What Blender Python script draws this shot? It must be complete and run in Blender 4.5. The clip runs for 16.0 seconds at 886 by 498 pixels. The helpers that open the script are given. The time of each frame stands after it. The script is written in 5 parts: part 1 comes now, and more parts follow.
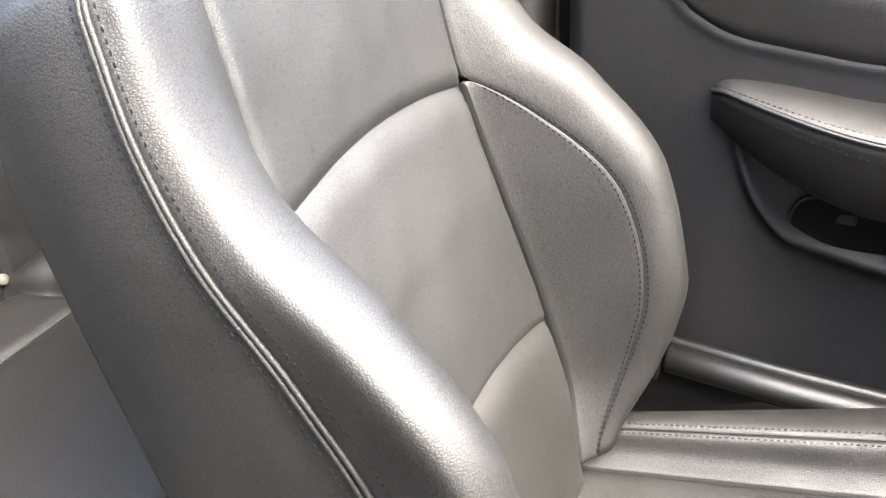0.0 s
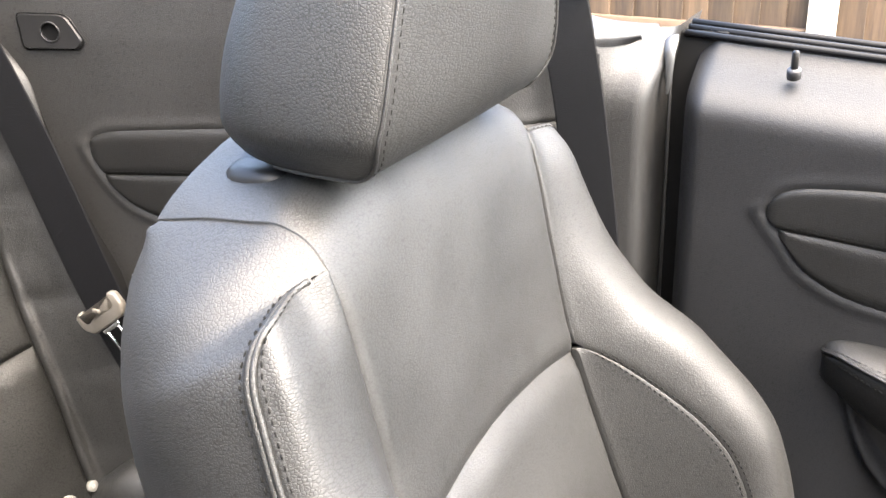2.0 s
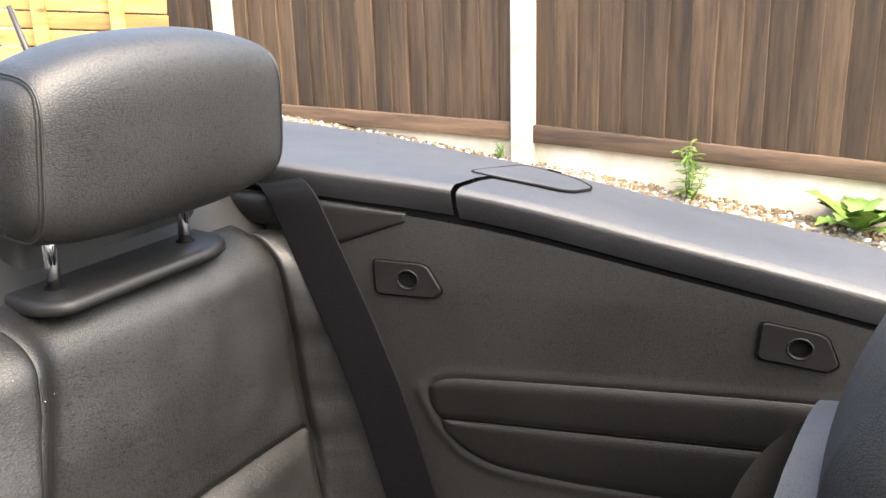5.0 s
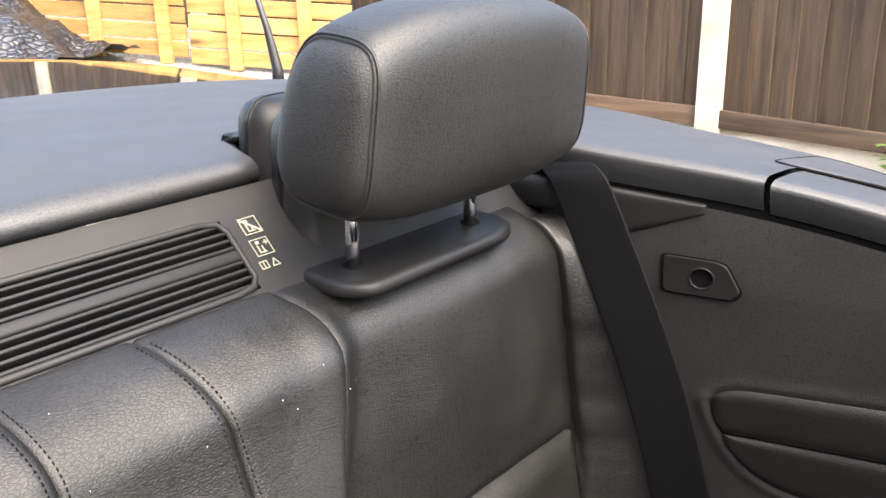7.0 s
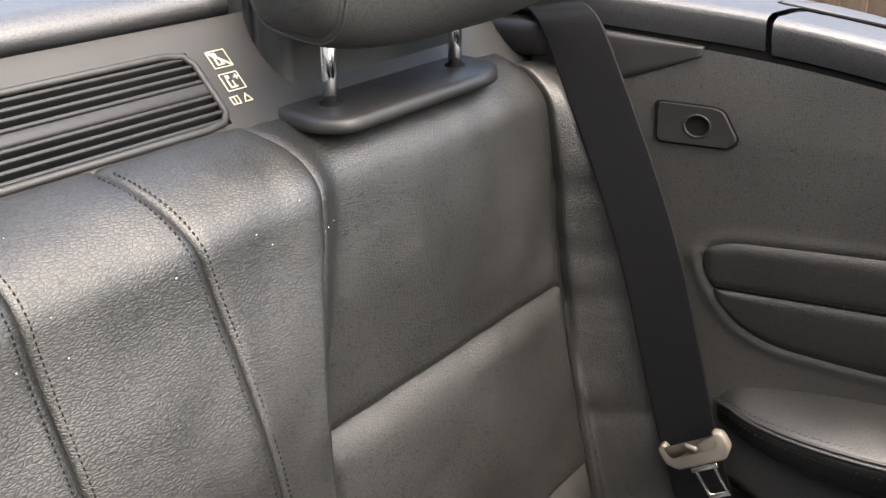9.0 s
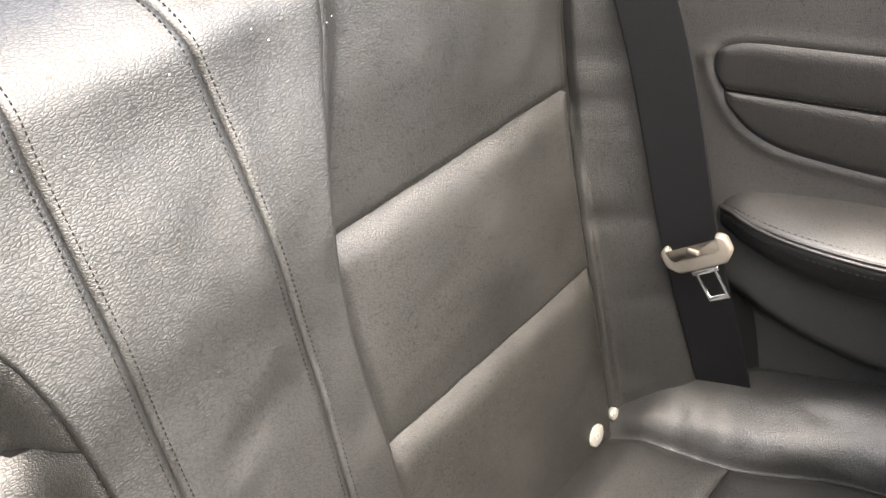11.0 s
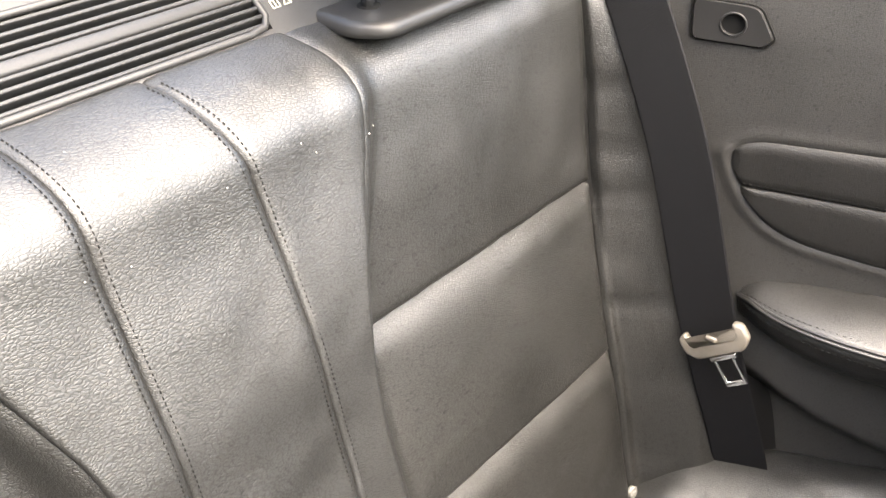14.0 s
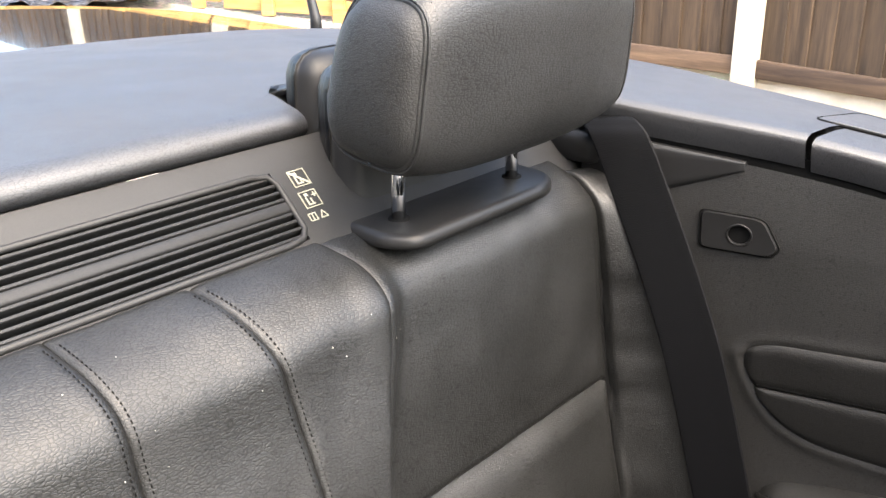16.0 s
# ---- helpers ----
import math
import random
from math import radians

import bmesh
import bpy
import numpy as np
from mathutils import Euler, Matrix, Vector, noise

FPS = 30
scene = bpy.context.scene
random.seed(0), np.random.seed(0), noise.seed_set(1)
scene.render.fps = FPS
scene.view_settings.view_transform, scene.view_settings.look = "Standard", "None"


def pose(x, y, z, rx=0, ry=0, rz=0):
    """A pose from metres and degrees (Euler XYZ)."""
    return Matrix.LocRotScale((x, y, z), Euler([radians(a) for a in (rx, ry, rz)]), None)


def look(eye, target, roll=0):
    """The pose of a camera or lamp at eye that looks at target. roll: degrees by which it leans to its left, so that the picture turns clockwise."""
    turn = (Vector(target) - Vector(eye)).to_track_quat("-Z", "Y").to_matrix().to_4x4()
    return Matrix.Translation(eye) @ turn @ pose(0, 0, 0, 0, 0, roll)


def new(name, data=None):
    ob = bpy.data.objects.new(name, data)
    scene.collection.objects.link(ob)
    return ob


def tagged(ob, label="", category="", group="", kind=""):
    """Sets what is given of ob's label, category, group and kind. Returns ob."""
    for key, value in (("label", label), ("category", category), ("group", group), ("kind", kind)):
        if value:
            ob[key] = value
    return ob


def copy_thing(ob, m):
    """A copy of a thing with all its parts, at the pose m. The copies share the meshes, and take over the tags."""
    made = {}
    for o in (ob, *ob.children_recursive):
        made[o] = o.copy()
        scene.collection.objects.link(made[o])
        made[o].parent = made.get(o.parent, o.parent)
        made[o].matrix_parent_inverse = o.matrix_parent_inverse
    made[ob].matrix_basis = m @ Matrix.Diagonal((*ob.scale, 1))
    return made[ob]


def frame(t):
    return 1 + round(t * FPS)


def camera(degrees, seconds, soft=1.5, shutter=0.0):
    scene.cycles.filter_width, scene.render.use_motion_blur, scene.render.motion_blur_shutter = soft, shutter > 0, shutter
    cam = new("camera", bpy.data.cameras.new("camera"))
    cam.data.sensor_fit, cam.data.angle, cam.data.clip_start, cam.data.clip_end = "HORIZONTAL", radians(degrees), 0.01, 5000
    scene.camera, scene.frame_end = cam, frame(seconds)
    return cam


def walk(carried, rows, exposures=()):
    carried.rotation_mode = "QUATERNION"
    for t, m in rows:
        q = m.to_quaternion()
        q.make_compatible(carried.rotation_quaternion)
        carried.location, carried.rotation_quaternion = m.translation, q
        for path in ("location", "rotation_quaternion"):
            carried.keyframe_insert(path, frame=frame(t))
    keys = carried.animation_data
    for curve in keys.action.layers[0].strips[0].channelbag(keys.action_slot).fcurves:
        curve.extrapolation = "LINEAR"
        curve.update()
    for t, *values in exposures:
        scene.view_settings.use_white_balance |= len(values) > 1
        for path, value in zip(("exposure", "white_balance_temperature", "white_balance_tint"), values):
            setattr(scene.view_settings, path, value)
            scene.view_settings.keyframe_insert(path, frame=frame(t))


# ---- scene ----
cam = camera(52.2, 16.0)
METRES, EYE, TILT, LEAN, TURN = 0.885, 1.0, -29.5, 3.0, 24.0
ROWS = [
    (0.0, 0.0, 0.0, 0.0, 0.0, 0.0, -0.0),
    (0.5, -0.0237, 0.0015, 0.0464, 1.13, 0.47, -0.77),
    (1.0, -0.0378, -0.0011, 0.0898, 1.86, 1.77, -1.34),
    (1.5, -0.0552, -0.0017, 0.1276, 2.32, 3.63, -1.76),
    (2.0, -0.0713, -0.0076, 0.1652, 2.53, 5.98, -2.15),
    (2.5, -0.0856, -0.0158, 0.2002, 2.31, 8.56, -2.25),
    (3.0, -0.1137, -0.0296, 0.229, 1.55, 10.78, -1.96),
    (3.5, -0.1705, -0.053, 0.2634, 0.93, 11.64, -1.75),
    (4.0, -0.2583, -0.0456, 0.2937, 0.79, 11.69, -1.74),
    (4.5, -0.3501, -0.0277, 0.3182, 1.91, 11.59, -2.52),
    (5.0, -0.4343, -0.0172, 0.3429, 5.35, 11.3, -4.61),
    (7.5, -0.6059, 0.0429, 0.3413, 13.9, 8.6, -9.84),
    (8.0, -0.5908, 0.0573, 0.3273, 13.75, 8.23, -9.72),
    (8.5, -0.5948, 0.0679, 0.3162, 13.32, 6.59, -9.49),
    (9.0, -0.5971, 0.0801, 0.3044, 12.99, 2.8, -9.34),
    (9.5, -0.6002, 0.0872, 0.2967, 12.92, -1.28, -9.23),
    (10.0, -0.6004, 0.0948, 0.2872, 12.94, -4.51, -9.11),
    (12.5, -0.6049, 0.0835, 0.3034, 12.87, -10.36, -8.95),
    (13.0, -0.6074, 0.0755, 0.3101, 13.08, -9.31, -9.06),
    (13.5, -0.6102, 0.0685, 0.3157, 13.41, -7.71, -9.29),
    (14.0, -0.6133, 0.0549, 0.3277, 13.96, -5.54, -9.7),
    (14.5, -0.6107, 0.0414, 0.3377, 14.48, -2.61, -10.02),
    (15.0, -0.6103, 0.033, 0.3425, 14.74, 0.35, -10.28),
    (15.5, -0.6102, 0.0231, 0.3466, 15.02, 3.06, -10.45),
    (16.0, -0.6097, 0.0134, 0.3497, 15.21, 5.31, -10.65),
]
EXPOSURES = [(t, s, k, 10) for t, s, k in ((0.0, 4.3, 7000), (1.0, 4.3, 7000), (2.0, 4.25, 7100), (3.0, 3.5, 7300), (4.0, 3.1, 7400), (5.2, 3.05, 7400), (7.3, 2.8, 7100), (8.0, 2.93, 7100), (8.5, 3.15, 7100), (9.0, 3.2, 7200), (10.0, 4.05, 7300), (12.5, 4.3, 7400), (13.5, 4.35, 7400), (14.5, 4.15, 7400), (15.0, 3.6, 7300), (16.0, 3.1, 7100))]
walk(cam, [(t, pose(0, 0, EYE, TILT, LEAN, TURN) @ pose(METRES * x, METRES * y, METRES * z, 90 + pitch, roll, yaw)) for t, x, y, z, yaw, pitch, roll in ROWS], EXPOSURES)

# ---- light ----
world = bpy.data.worlds.new("sky")
scene.world = world
world.use_nodes = True
wn = world.node_tree.nodes
sky = wn.new("ShaderNodeTexSky")
sky.sky_type, sky.sun_disc = "NISHITA", False
SUN_UP, SUN_AT = 58.0, 97.0            # elevation, and compass bearing of the sun from +y towards +x
sky.sun_elevation, sky.sun_rotation = radians(SUN_UP), radians(SUN_AT)
sky.dust_density, sky.ozone_density = 3.0, 1.0
wn["Background"].inputs["Strength"].default_value = 0.15
world.node_tree.links.new(sky.outputs[0], wn["Background"].inputs["Color"])
sun = new("sun", bpy.data.lights.new("sun", "SUN"))
sun.data.energy, sun.data.angle, sun.data.color = 1.6, radians(90), (1.0, 0.93, 0.82)
sun_dir = Vector((math.sin(radians(SUN_AT)) * math.cos(radians(SUN_UP)), math.cos(radians(SUN_AT)) * math.cos(radians(SUN_UP)), math.sin(radians(SUN_UP))))
sun.matrix_world = look(sun_dir * 20, (0, 0, 0))


# ---- materials ----
def material(name, base, rough=0.5, metal=0.0, spec=0.5):
    m = bpy.data.materials.new(name)
    m.use_nodes = True
    b = m.node_tree.nodes["Principled BSDF"]
    b.inputs["Base Color"].default_value = (*base, 1)
    b.inputs["Roughness"].default_value = rough
    b.inputs["Metallic"].default_value = metal
    b.inputs["Specular IOR Level"].default_value = spec
    return m, m.node_tree, b


def node(nt, kind, **inputs):
    n = nt.nodes.new(kind)
    for k, v in inputs.items():
        n.inputs[k.replace("_", " ")].default_value = v
    return n


def coords(nt, stretch=(1, 1, 1)):
    tc, mp = nt.nodes.new("ShaderNodeTexCoord"), nt.nodes.new("ShaderNodeMapping")
    mp.inputs["Scale"].default_value = stretch
    nt.links.new(tc.outputs["Object"], mp.inputs["Vector"])
    return mp.outputs["Vector"]


def noise_tex(nt, vec, scale, detail=3.0, rough=0.55):
    n = node(nt, "ShaderNodeTexNoise", Scale=scale, Detail=detail, Roughness=rough)
    nt.links.new(vec, n.inputs["Vector"])
    return n.outputs["Fac"]


def ramp(nt, fac, lo, hi, a=0.3, b=0.7):
    r = nt.nodes.new("ShaderNodeValToRGB")
    r.color_ramp.elements[0].position, r.color_ramp.elements[1].position = a, b
    r.color_ramp.elements[0].color, r.color_ramp.elements[1].color = (*lo, 1), (*hi, 1)
    nt.links.new(fac, r.inputs["Fac"])
    return r.outputs["Color"]


def span(nt, fac, lo, hi, a=0.3, b=0.7):
    r = node(nt, "ShaderNodeMapRange", From_Min=a, From_Max=b, To_Min=lo, To_Max=hi)
    nt.links.new(fac, r.inputs["Value"])
    return r.outputs["Result"]


def bump(nt, b, height, strength, dist, below=None):
    n = node(nt, "ShaderNodeBump", Strength=strength, Distance=dist)
    nt.links.new(height, n.inputs["Height"])
    if below is not None:
        nt.links.new(below, n.inputs["Normal"])
    nt.links.new(n.outputs["Normal"], b.inputs["Normal"])
    return n.outputs["Normal"]


def leather(name, base, rough, cell, strength, spec=0.6, stretch=(1.15, 0.56, 1.15)):
    """Pebbled hide: flat pebbles parted by fine creases with shade put into their colour, soft undulation, and worn,
    shinier patches.
    """
    m, nt, b = material(name, base, rough, 0.0, spec)
    v = coords(nt)
    vs = coords(nt, stretch)
    warp = node(nt, "ShaderNodeTexNoise", Scale=cell * 0.6, Detail=2.0)
    nt.links.new(v, warp.inputs["Vector"])
    mix = nt.nodes.new("ShaderNodeVectorMath")
    mix.operation = "MULTIPLY_ADD"
    mix.inputs[1].default_value = (0.4 / cell,) * 3
    nt.links.new(warp.outputs["Color"], mix.inputs[0])
    nt.links.new(vs, mix.inputs[2])
    ed = node(nt, "ShaderNodeTexVoronoi", Scale=cell)
    ed.feature = "DISTANCE_TO_EDGE"
    nt.links.new(mix.outputs[0], ed.inputs["Vector"])
    pebble = node(nt, "ShaderNodeMapRange", From_Min=0.0, From_Max=0.24, To_Min=0.0, To_Max=1.0)
    pebble.interpolation_type = "SMOOTHSTEP"
    nt.links.new(ed.outputs["Distance"], pebble.inputs["Value"])
    fine = node(nt, "ShaderNodeMath")
    fine.operation = "MULTIPLY_ADD"
    fine.inputs[1].default_value = 0.35
    nt.links.new(noise_tex(nt, v, cell * 2.2, 2), fine.inputs[0])
    nt.links.new(pebble.outputs["Result"], fine.inputs[2])
    soft = bump(nt, b, noise_tex(nt, v, 14, 4), 0.15, 0.006)
    bump(nt, b, fine.outputs[0], strength, 0.12 / cell, soft)
    tone = ramp(nt, noise_tex(nt, v, 6, 5), tuple(c * 0.8 for c in base), tuple(c * 1.25 for c in base))
    # darkens colour and gloss in the creases, as shade between pebbles would
    crease_shade = node(nt, "ShaderNodeMapRange", From_Min=0.0, From_Max=0.09, To_Min=1 - 0.9 * strength, To_Max=1.03)
    nt.links.new(ed.outputs["Distance"], crease_shade.inputs["Value"])
    scaled = nt.nodes.new("ShaderNodeVectorMath")
    scaled.operation = "SCALE"
    nt.links.new(tone, scaled.inputs[0])
    nt.links.new(crease_shade.outputs["Result"], scaled.inputs["Scale"])
    nt.links.new(scaled.outputs[0], b.inputs["Base Color"])
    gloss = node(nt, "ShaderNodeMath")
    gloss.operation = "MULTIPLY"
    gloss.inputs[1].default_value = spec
    nt.links.new(crease_shade.outputs["Result"], gloss.inputs[0])
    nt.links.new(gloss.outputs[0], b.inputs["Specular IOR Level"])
    nt.links.new(span(nt, noise_tex(nt, v, 9, 5), rough - 0.06, rough + 0.08), b.inputs["Roughness"])
    return m


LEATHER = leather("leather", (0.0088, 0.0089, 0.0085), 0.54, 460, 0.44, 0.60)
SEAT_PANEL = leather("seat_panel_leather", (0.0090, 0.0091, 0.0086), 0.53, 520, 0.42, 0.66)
# both bench leathers are darkened to stand in for the shade on the bench
BENCH = leather("bench_leather_shaded", (0.0062, 0.0063, 0.0060), 0.45, 460, 0.46, 0.54)
BENCH_PANEL = leather("bench_panel_leather_shaded", (0.0064, 0.0065, 0.0061), 0.44, 470, 0.56, 0.52)
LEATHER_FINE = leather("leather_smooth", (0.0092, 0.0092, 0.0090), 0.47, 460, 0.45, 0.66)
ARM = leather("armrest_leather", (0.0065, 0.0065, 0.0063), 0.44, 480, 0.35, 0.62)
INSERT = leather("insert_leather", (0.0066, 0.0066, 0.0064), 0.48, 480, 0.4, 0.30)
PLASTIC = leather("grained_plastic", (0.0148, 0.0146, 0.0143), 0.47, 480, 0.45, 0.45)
# darker, bluer copy of the grained plastic; the door's shade is in its colour
DOOR_SHADED = leather("door_plastic_shaded", (0.0104, 0.0106, 0.0113), 0.46, 480, 0.35, 0.33)
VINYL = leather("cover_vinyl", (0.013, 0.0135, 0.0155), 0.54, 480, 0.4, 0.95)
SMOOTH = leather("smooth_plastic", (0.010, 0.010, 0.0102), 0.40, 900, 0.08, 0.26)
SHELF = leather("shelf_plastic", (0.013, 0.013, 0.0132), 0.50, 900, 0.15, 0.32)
# near-black for gaps and recesses, standing in for the shade inside them
BLACK = material("black_gap_shade", (0.004, 0.004, 0.004), 0.8, 0.0, 0.1)[0]
RUBBER = leather("rubber_seal", (0.014, 0.014, 0.015), 0.45, 500, 0.2)
THREAD = material("thread", (0.004, 0.004, 0.004), 0.8, 0.0, 0.1)[0]
CHROME = material("chrome", (0.75, 0.76, 0.78), 0.12, 1.0)[0]
WHITE_PRINT = material("white_print", (0.32, 0.31, 0.24), 0.5)[0]
WHITE_TAG = material("white_tag", (0.125, 0.123, 0.112), 0.6)[0]


def webbing():
    m, nt, b = material("belt_webbing", (0.003, 0.003, 0.0034), 0.6, 0.0, 0.14)
    v = coords(nt, (0.35, 1, 1))
    w = node(nt, "ShaderNodeTexWave", Scale=900.0, Distortion=0.4)
    w.bands_direction = "DIAGONAL"
    nt.links.new(v, w.inputs["Vector"])
    bump(nt, b, w.outputs["Fac"], 0.35, 0.0002)
    nt.links.new(ramp(nt, w.outputs["Fac"], (0.0022, 0.0023, 0.0028), (0.0042, 0.0044, 0.0052)), b.inputs["Base Color"])
    return m


def beige():
    m, nt, b = material("beige_plastic", (0.42, 0.38, 0.32), 0.5)
    nt.links.new(ramp(nt, noise_tex(nt, coords(nt), 60, 5), (0.070, 0.063, 0.052), (0.108, 0.098, 0.085)), b.inputs["Base Color"])
    return m


def painted():
    m, nt, b = material("black_paint", (0.006, 0.006, 0.007), 0.06)
    b.inputs["Coat Weight"].default_value = 1.0
    b.inputs["Coat Roughness"].default_value = 0.03
    nt.links.new(span(nt, noise_tex(nt, coords(nt), 40, 6), 0.04, 0.16), b.inputs["Roughness"])
    return m


def concrete():
    m, nt, b = material("concrete", (0.5, 0.47, 0.41), 0.85)
    v = coords(nt)
    nt.links.new(ramp(nt, noise_tex(nt, v, 5, 8, 0.65), (0.40, 0.345, 0.26), (0.62, 0.565, 0.47)), b.inputs["Base Color"])
    bump(nt, b, noise_tex(nt, v, 130, 6), 0.5, 0.004)
    return m


def timber(name, dark, light, stretch, rough=0.75, knots=True):
    """Sawn boards with grain along one axis, each board its own tone."""
    m, nt, b = material(name, dark, rough)
    oi = nt.nodes.new("ShaderNodeObjectInfo")
    v = coords(nt, stretch)
    shift = nt.nodes.new("ShaderNodeVectorMath")
    shift.operation = "ADD"
    rnd = nt.nodes.new("ShaderNodeVectorMath")
    rnd.operation = "SCALE"
    rnd.inputs[0].default_value = (37, 19, 53)
    nt.links.new(oi.outputs["Random"], rnd.inputs["Scale"])
    nt.links.new(v, shift.inputs[0])
    nt.links.new(rnd.outputs[0], shift.inputs[1])
    g = noise_tex(nt, shift.outputs[0], 16, 6, 0.7)
    col = ramp(nt, g, dark, light, 0.36, 0.66)
    tone = node(nt, "ShaderNodeMapRange", To_Min=0.68, To_Max=1.25)
    nt.links.new(oi.outputs["Random"], tone.inputs["Value"])
    mul = nt.nodes.new("ShaderNodeVectorMath")
    mul.operation = "SCALE"
    nt.links.new(col, mul.inputs[0])
    nt.links.new(tone.outputs[0], mul.inputs["Scale"])
    if knots:
        kv = node(nt, "ShaderNodeTexVoronoi", Scale=7.0)
        kn = nt.nodes.new("ShaderNodeVectorMath")
        kn.operation = "MULTIPLY"
        kn.inputs[1].default_value = tuple(min(1, c * 6) for c in stretch)
        nt.links.new(shift.outputs[0], kn.inputs[0])
        low = nt.nodes.new("ShaderNodeVectorMath")
        low.operation = "MULTIPLY"
        low.inputs[1].default_value = (1, 1, 3.5) if stretch[2] < 1 else (3.5, 1, 1)
        nt.links.new(kn.outputs[0], low.inputs[0])
        nt.links.new(low.outputs[0], kv.inputs["Vector"])
        dark_k = node(nt, "ShaderNodeMapRange", From_Min=0.07, From_Max=0.17, To_Min=0.3, To_Max=1.0)
        nt.links.new(kv.outputs["Distance"], dark_k.inputs["Value"])
        mul2 = nt.nodes.new("ShaderNodeVectorMath")
        mul2.operation = "SCALE"
        nt.links.new(mul.outputs[0], mul2.inputs[0])
        nt.links.new(dark_k.outputs[0], mul2.inputs["Scale"])
        mul = mul2
    nt.links.new(mul.outputs[0], b.inputs["Base Color"])
    bump(nt, b, g, 0.6, 0.004)
    return m


BELT, BEIGE, PAINT, CONCRETE = webbing(), beige(), painted(), concrete()
WOOD = timber("stained_timber", (0.029, 0.018, 0.010), (0.098, 0.062, 0.035), (1, 1, 0.07))
RAIL_WOOD = timber("stained_rail", (0.050, 0.030, 0.019), (0.150, 0.095, 0.058), (0.07, 1, 1))
RENDERED = material("wall_render", (0.26, 0.25, 0.24), 0.85)[0]
PINE = timber("new_pine", (0.34, 0.185, 0.055), (0.56, 0.35, 0.13), (0.12, 0.12, 1), 0.6)


def gravel_mat():
    m, nt, b = material("gravel", (0.4, 0.33, 0.22), 0.9)
    v = coords(nt)
    vo = node(nt, "ShaderNodeTexVoronoi", Scale=45.0)
    nt.links.new(v, vo.inputs["Vector"])
    mixn = nt.nodes.new("ShaderNodeMix")
    mixn.data_type = "RGBA"
    mixn.blend_type = "MULTIPLY"
    mixn.inputs["Factor"].default_value = 0.7
    nt.links.new(ramp(nt, noise_tex(nt, v, 3, 5), (0.20, 0.145, 0.072), (0.33, 0.25, 0.145)), mixn.inputs["A"])
    nt.links.new(vo.outputs["Color"], mixn.inputs["B"])
    hs = node(nt, "ShaderNodeHueSaturation", Saturation=0.35, Value=1.3)
    nt.links.new(mixn.outputs["Result"], hs.inputs["Color"])
    nt.links.new(hs.outputs[0], b.inputs["Base Color"])
    bump(nt, b, vo.outputs["Distance"], 0.9, 0.012)
    return m


def stone_mat():
    m, nt, b = material("gravel_stone", (0.4, 0.35, 0.26), 0.85)
    g = nt.nodes.new("ShaderNodeNewGeometry")
    r = nt.nodes.new("ShaderNodeValToRGB")
    for e, (p, c) in zip((r.color_ramp.elements[0], r.color_ramp.elements[1], r.color_ramp.elements.new(0.5), r.color_ramp.elements.new(0.78)),
                         ((0, (0.12, 0.082, 0.040)), (1, (0.25, 0.20, 0.135)), (0.5, (0.20, 0.145, 0.075)), (0.78, (0.16, 0.12, 0.075)))):
        e.position, e.color = p, (*c, 1)
    nt.links.new(g.outputs["Random Per Island"], r.inputs["Fac"])
    nt.links.new(r.outputs["Color"], b.inputs["Base Color"])
    bump(nt, b, noise_tex(nt, coords(nt), 160, 4), 0.4, 0.003)
    return m


def leaf_mat():
    m, nt, b = material("weed_leaf", (0.10, 0.19, 0.03), 0.5)
    nt.links.new(ramp(nt, noise_tex(nt, coords(nt), 25, 4), (0.07, 0.15, 0.02), (0.17, 0.28, 0.06)), b.inputs["Base Color"])
    b.inputs["Subsurface Weight"].default_value = 0.0
    return m


GRAVEL, STONE, LEAF = gravel_mat(), stone_mat(), leaf_mat()
TARP = leather("black_sheet", (0.02, 0.022, 0.028), 0.22, 30, 0.9)


# ---- building helpers ----
def curve(*pts):
    """A smooth one-dimensional curve through (at, value) points."""
    xs, ys = np.array([p[0] for p in pts], float), np.array([p[1] for p in pts], float)
    d = np.diff(ys) / np.diff(xs)
    m = np.concatenate(([d[0]], np.where(d[1:] * d[:-1] > 0, 2 * d[1:] * d[:-1] / (d[1:] + d[:-1] + 1e-12), 0), [d[-1]]))

    def f(x):
        x = min(max(x, xs[0]), xs[-1])
        i = min(max(int(np.searchsorted(xs, x) - 1), 0), len(xs) - 2)
        h = xs[i + 1] - xs[i]
        t = (x - xs[i]) / h
        return float(ys[i] * (1 + 2 * t) * (1 - t) ** 2 + m[i] * h * t * (1 - t) ** 2 + ys[i + 1] * t * t * (3 - 2 * t) + m[i + 1] * h * t * t * (t - 1))
    return f


def step(a, b, x):
    t = min(max((x - a) / (b - a), 0), 1)
    return t * t * (3 - 2 * t)


def thing(name, at, label, category, group="", kind=""):
    ob = new(name)
    ob.empty_display_size = 0.05
    ob.location = at
    return tagged(ob, label, category, group, kind)


def root_at(ob):
    p = Vector((0, 0, 0))
    while ob is not None:
        p += ob.location
        ob = ob.parent
    return p


def finish(name, me, mat, parent=None, label="", shade=True):
    me.materials.append(mat)
    if shade:
        for p in me.polygons:
            p.use_smooth = True
    if parent is not None:
        me.transform(Matrix.Translation(-root_at(parent)))
    ob = new(name, me)
    ob.parent = parent
    if label:
        ob["label"] = label
    return ob


def poly(name, verts, faces, mat, parent=None, label="", shade=True):
    me = bpy.data.meshes.new(name)
    me.from_pydata([tuple(v) for v in verts], [], faces)
    me.update()
    return finish(name, me, mat, parent, label, shade)


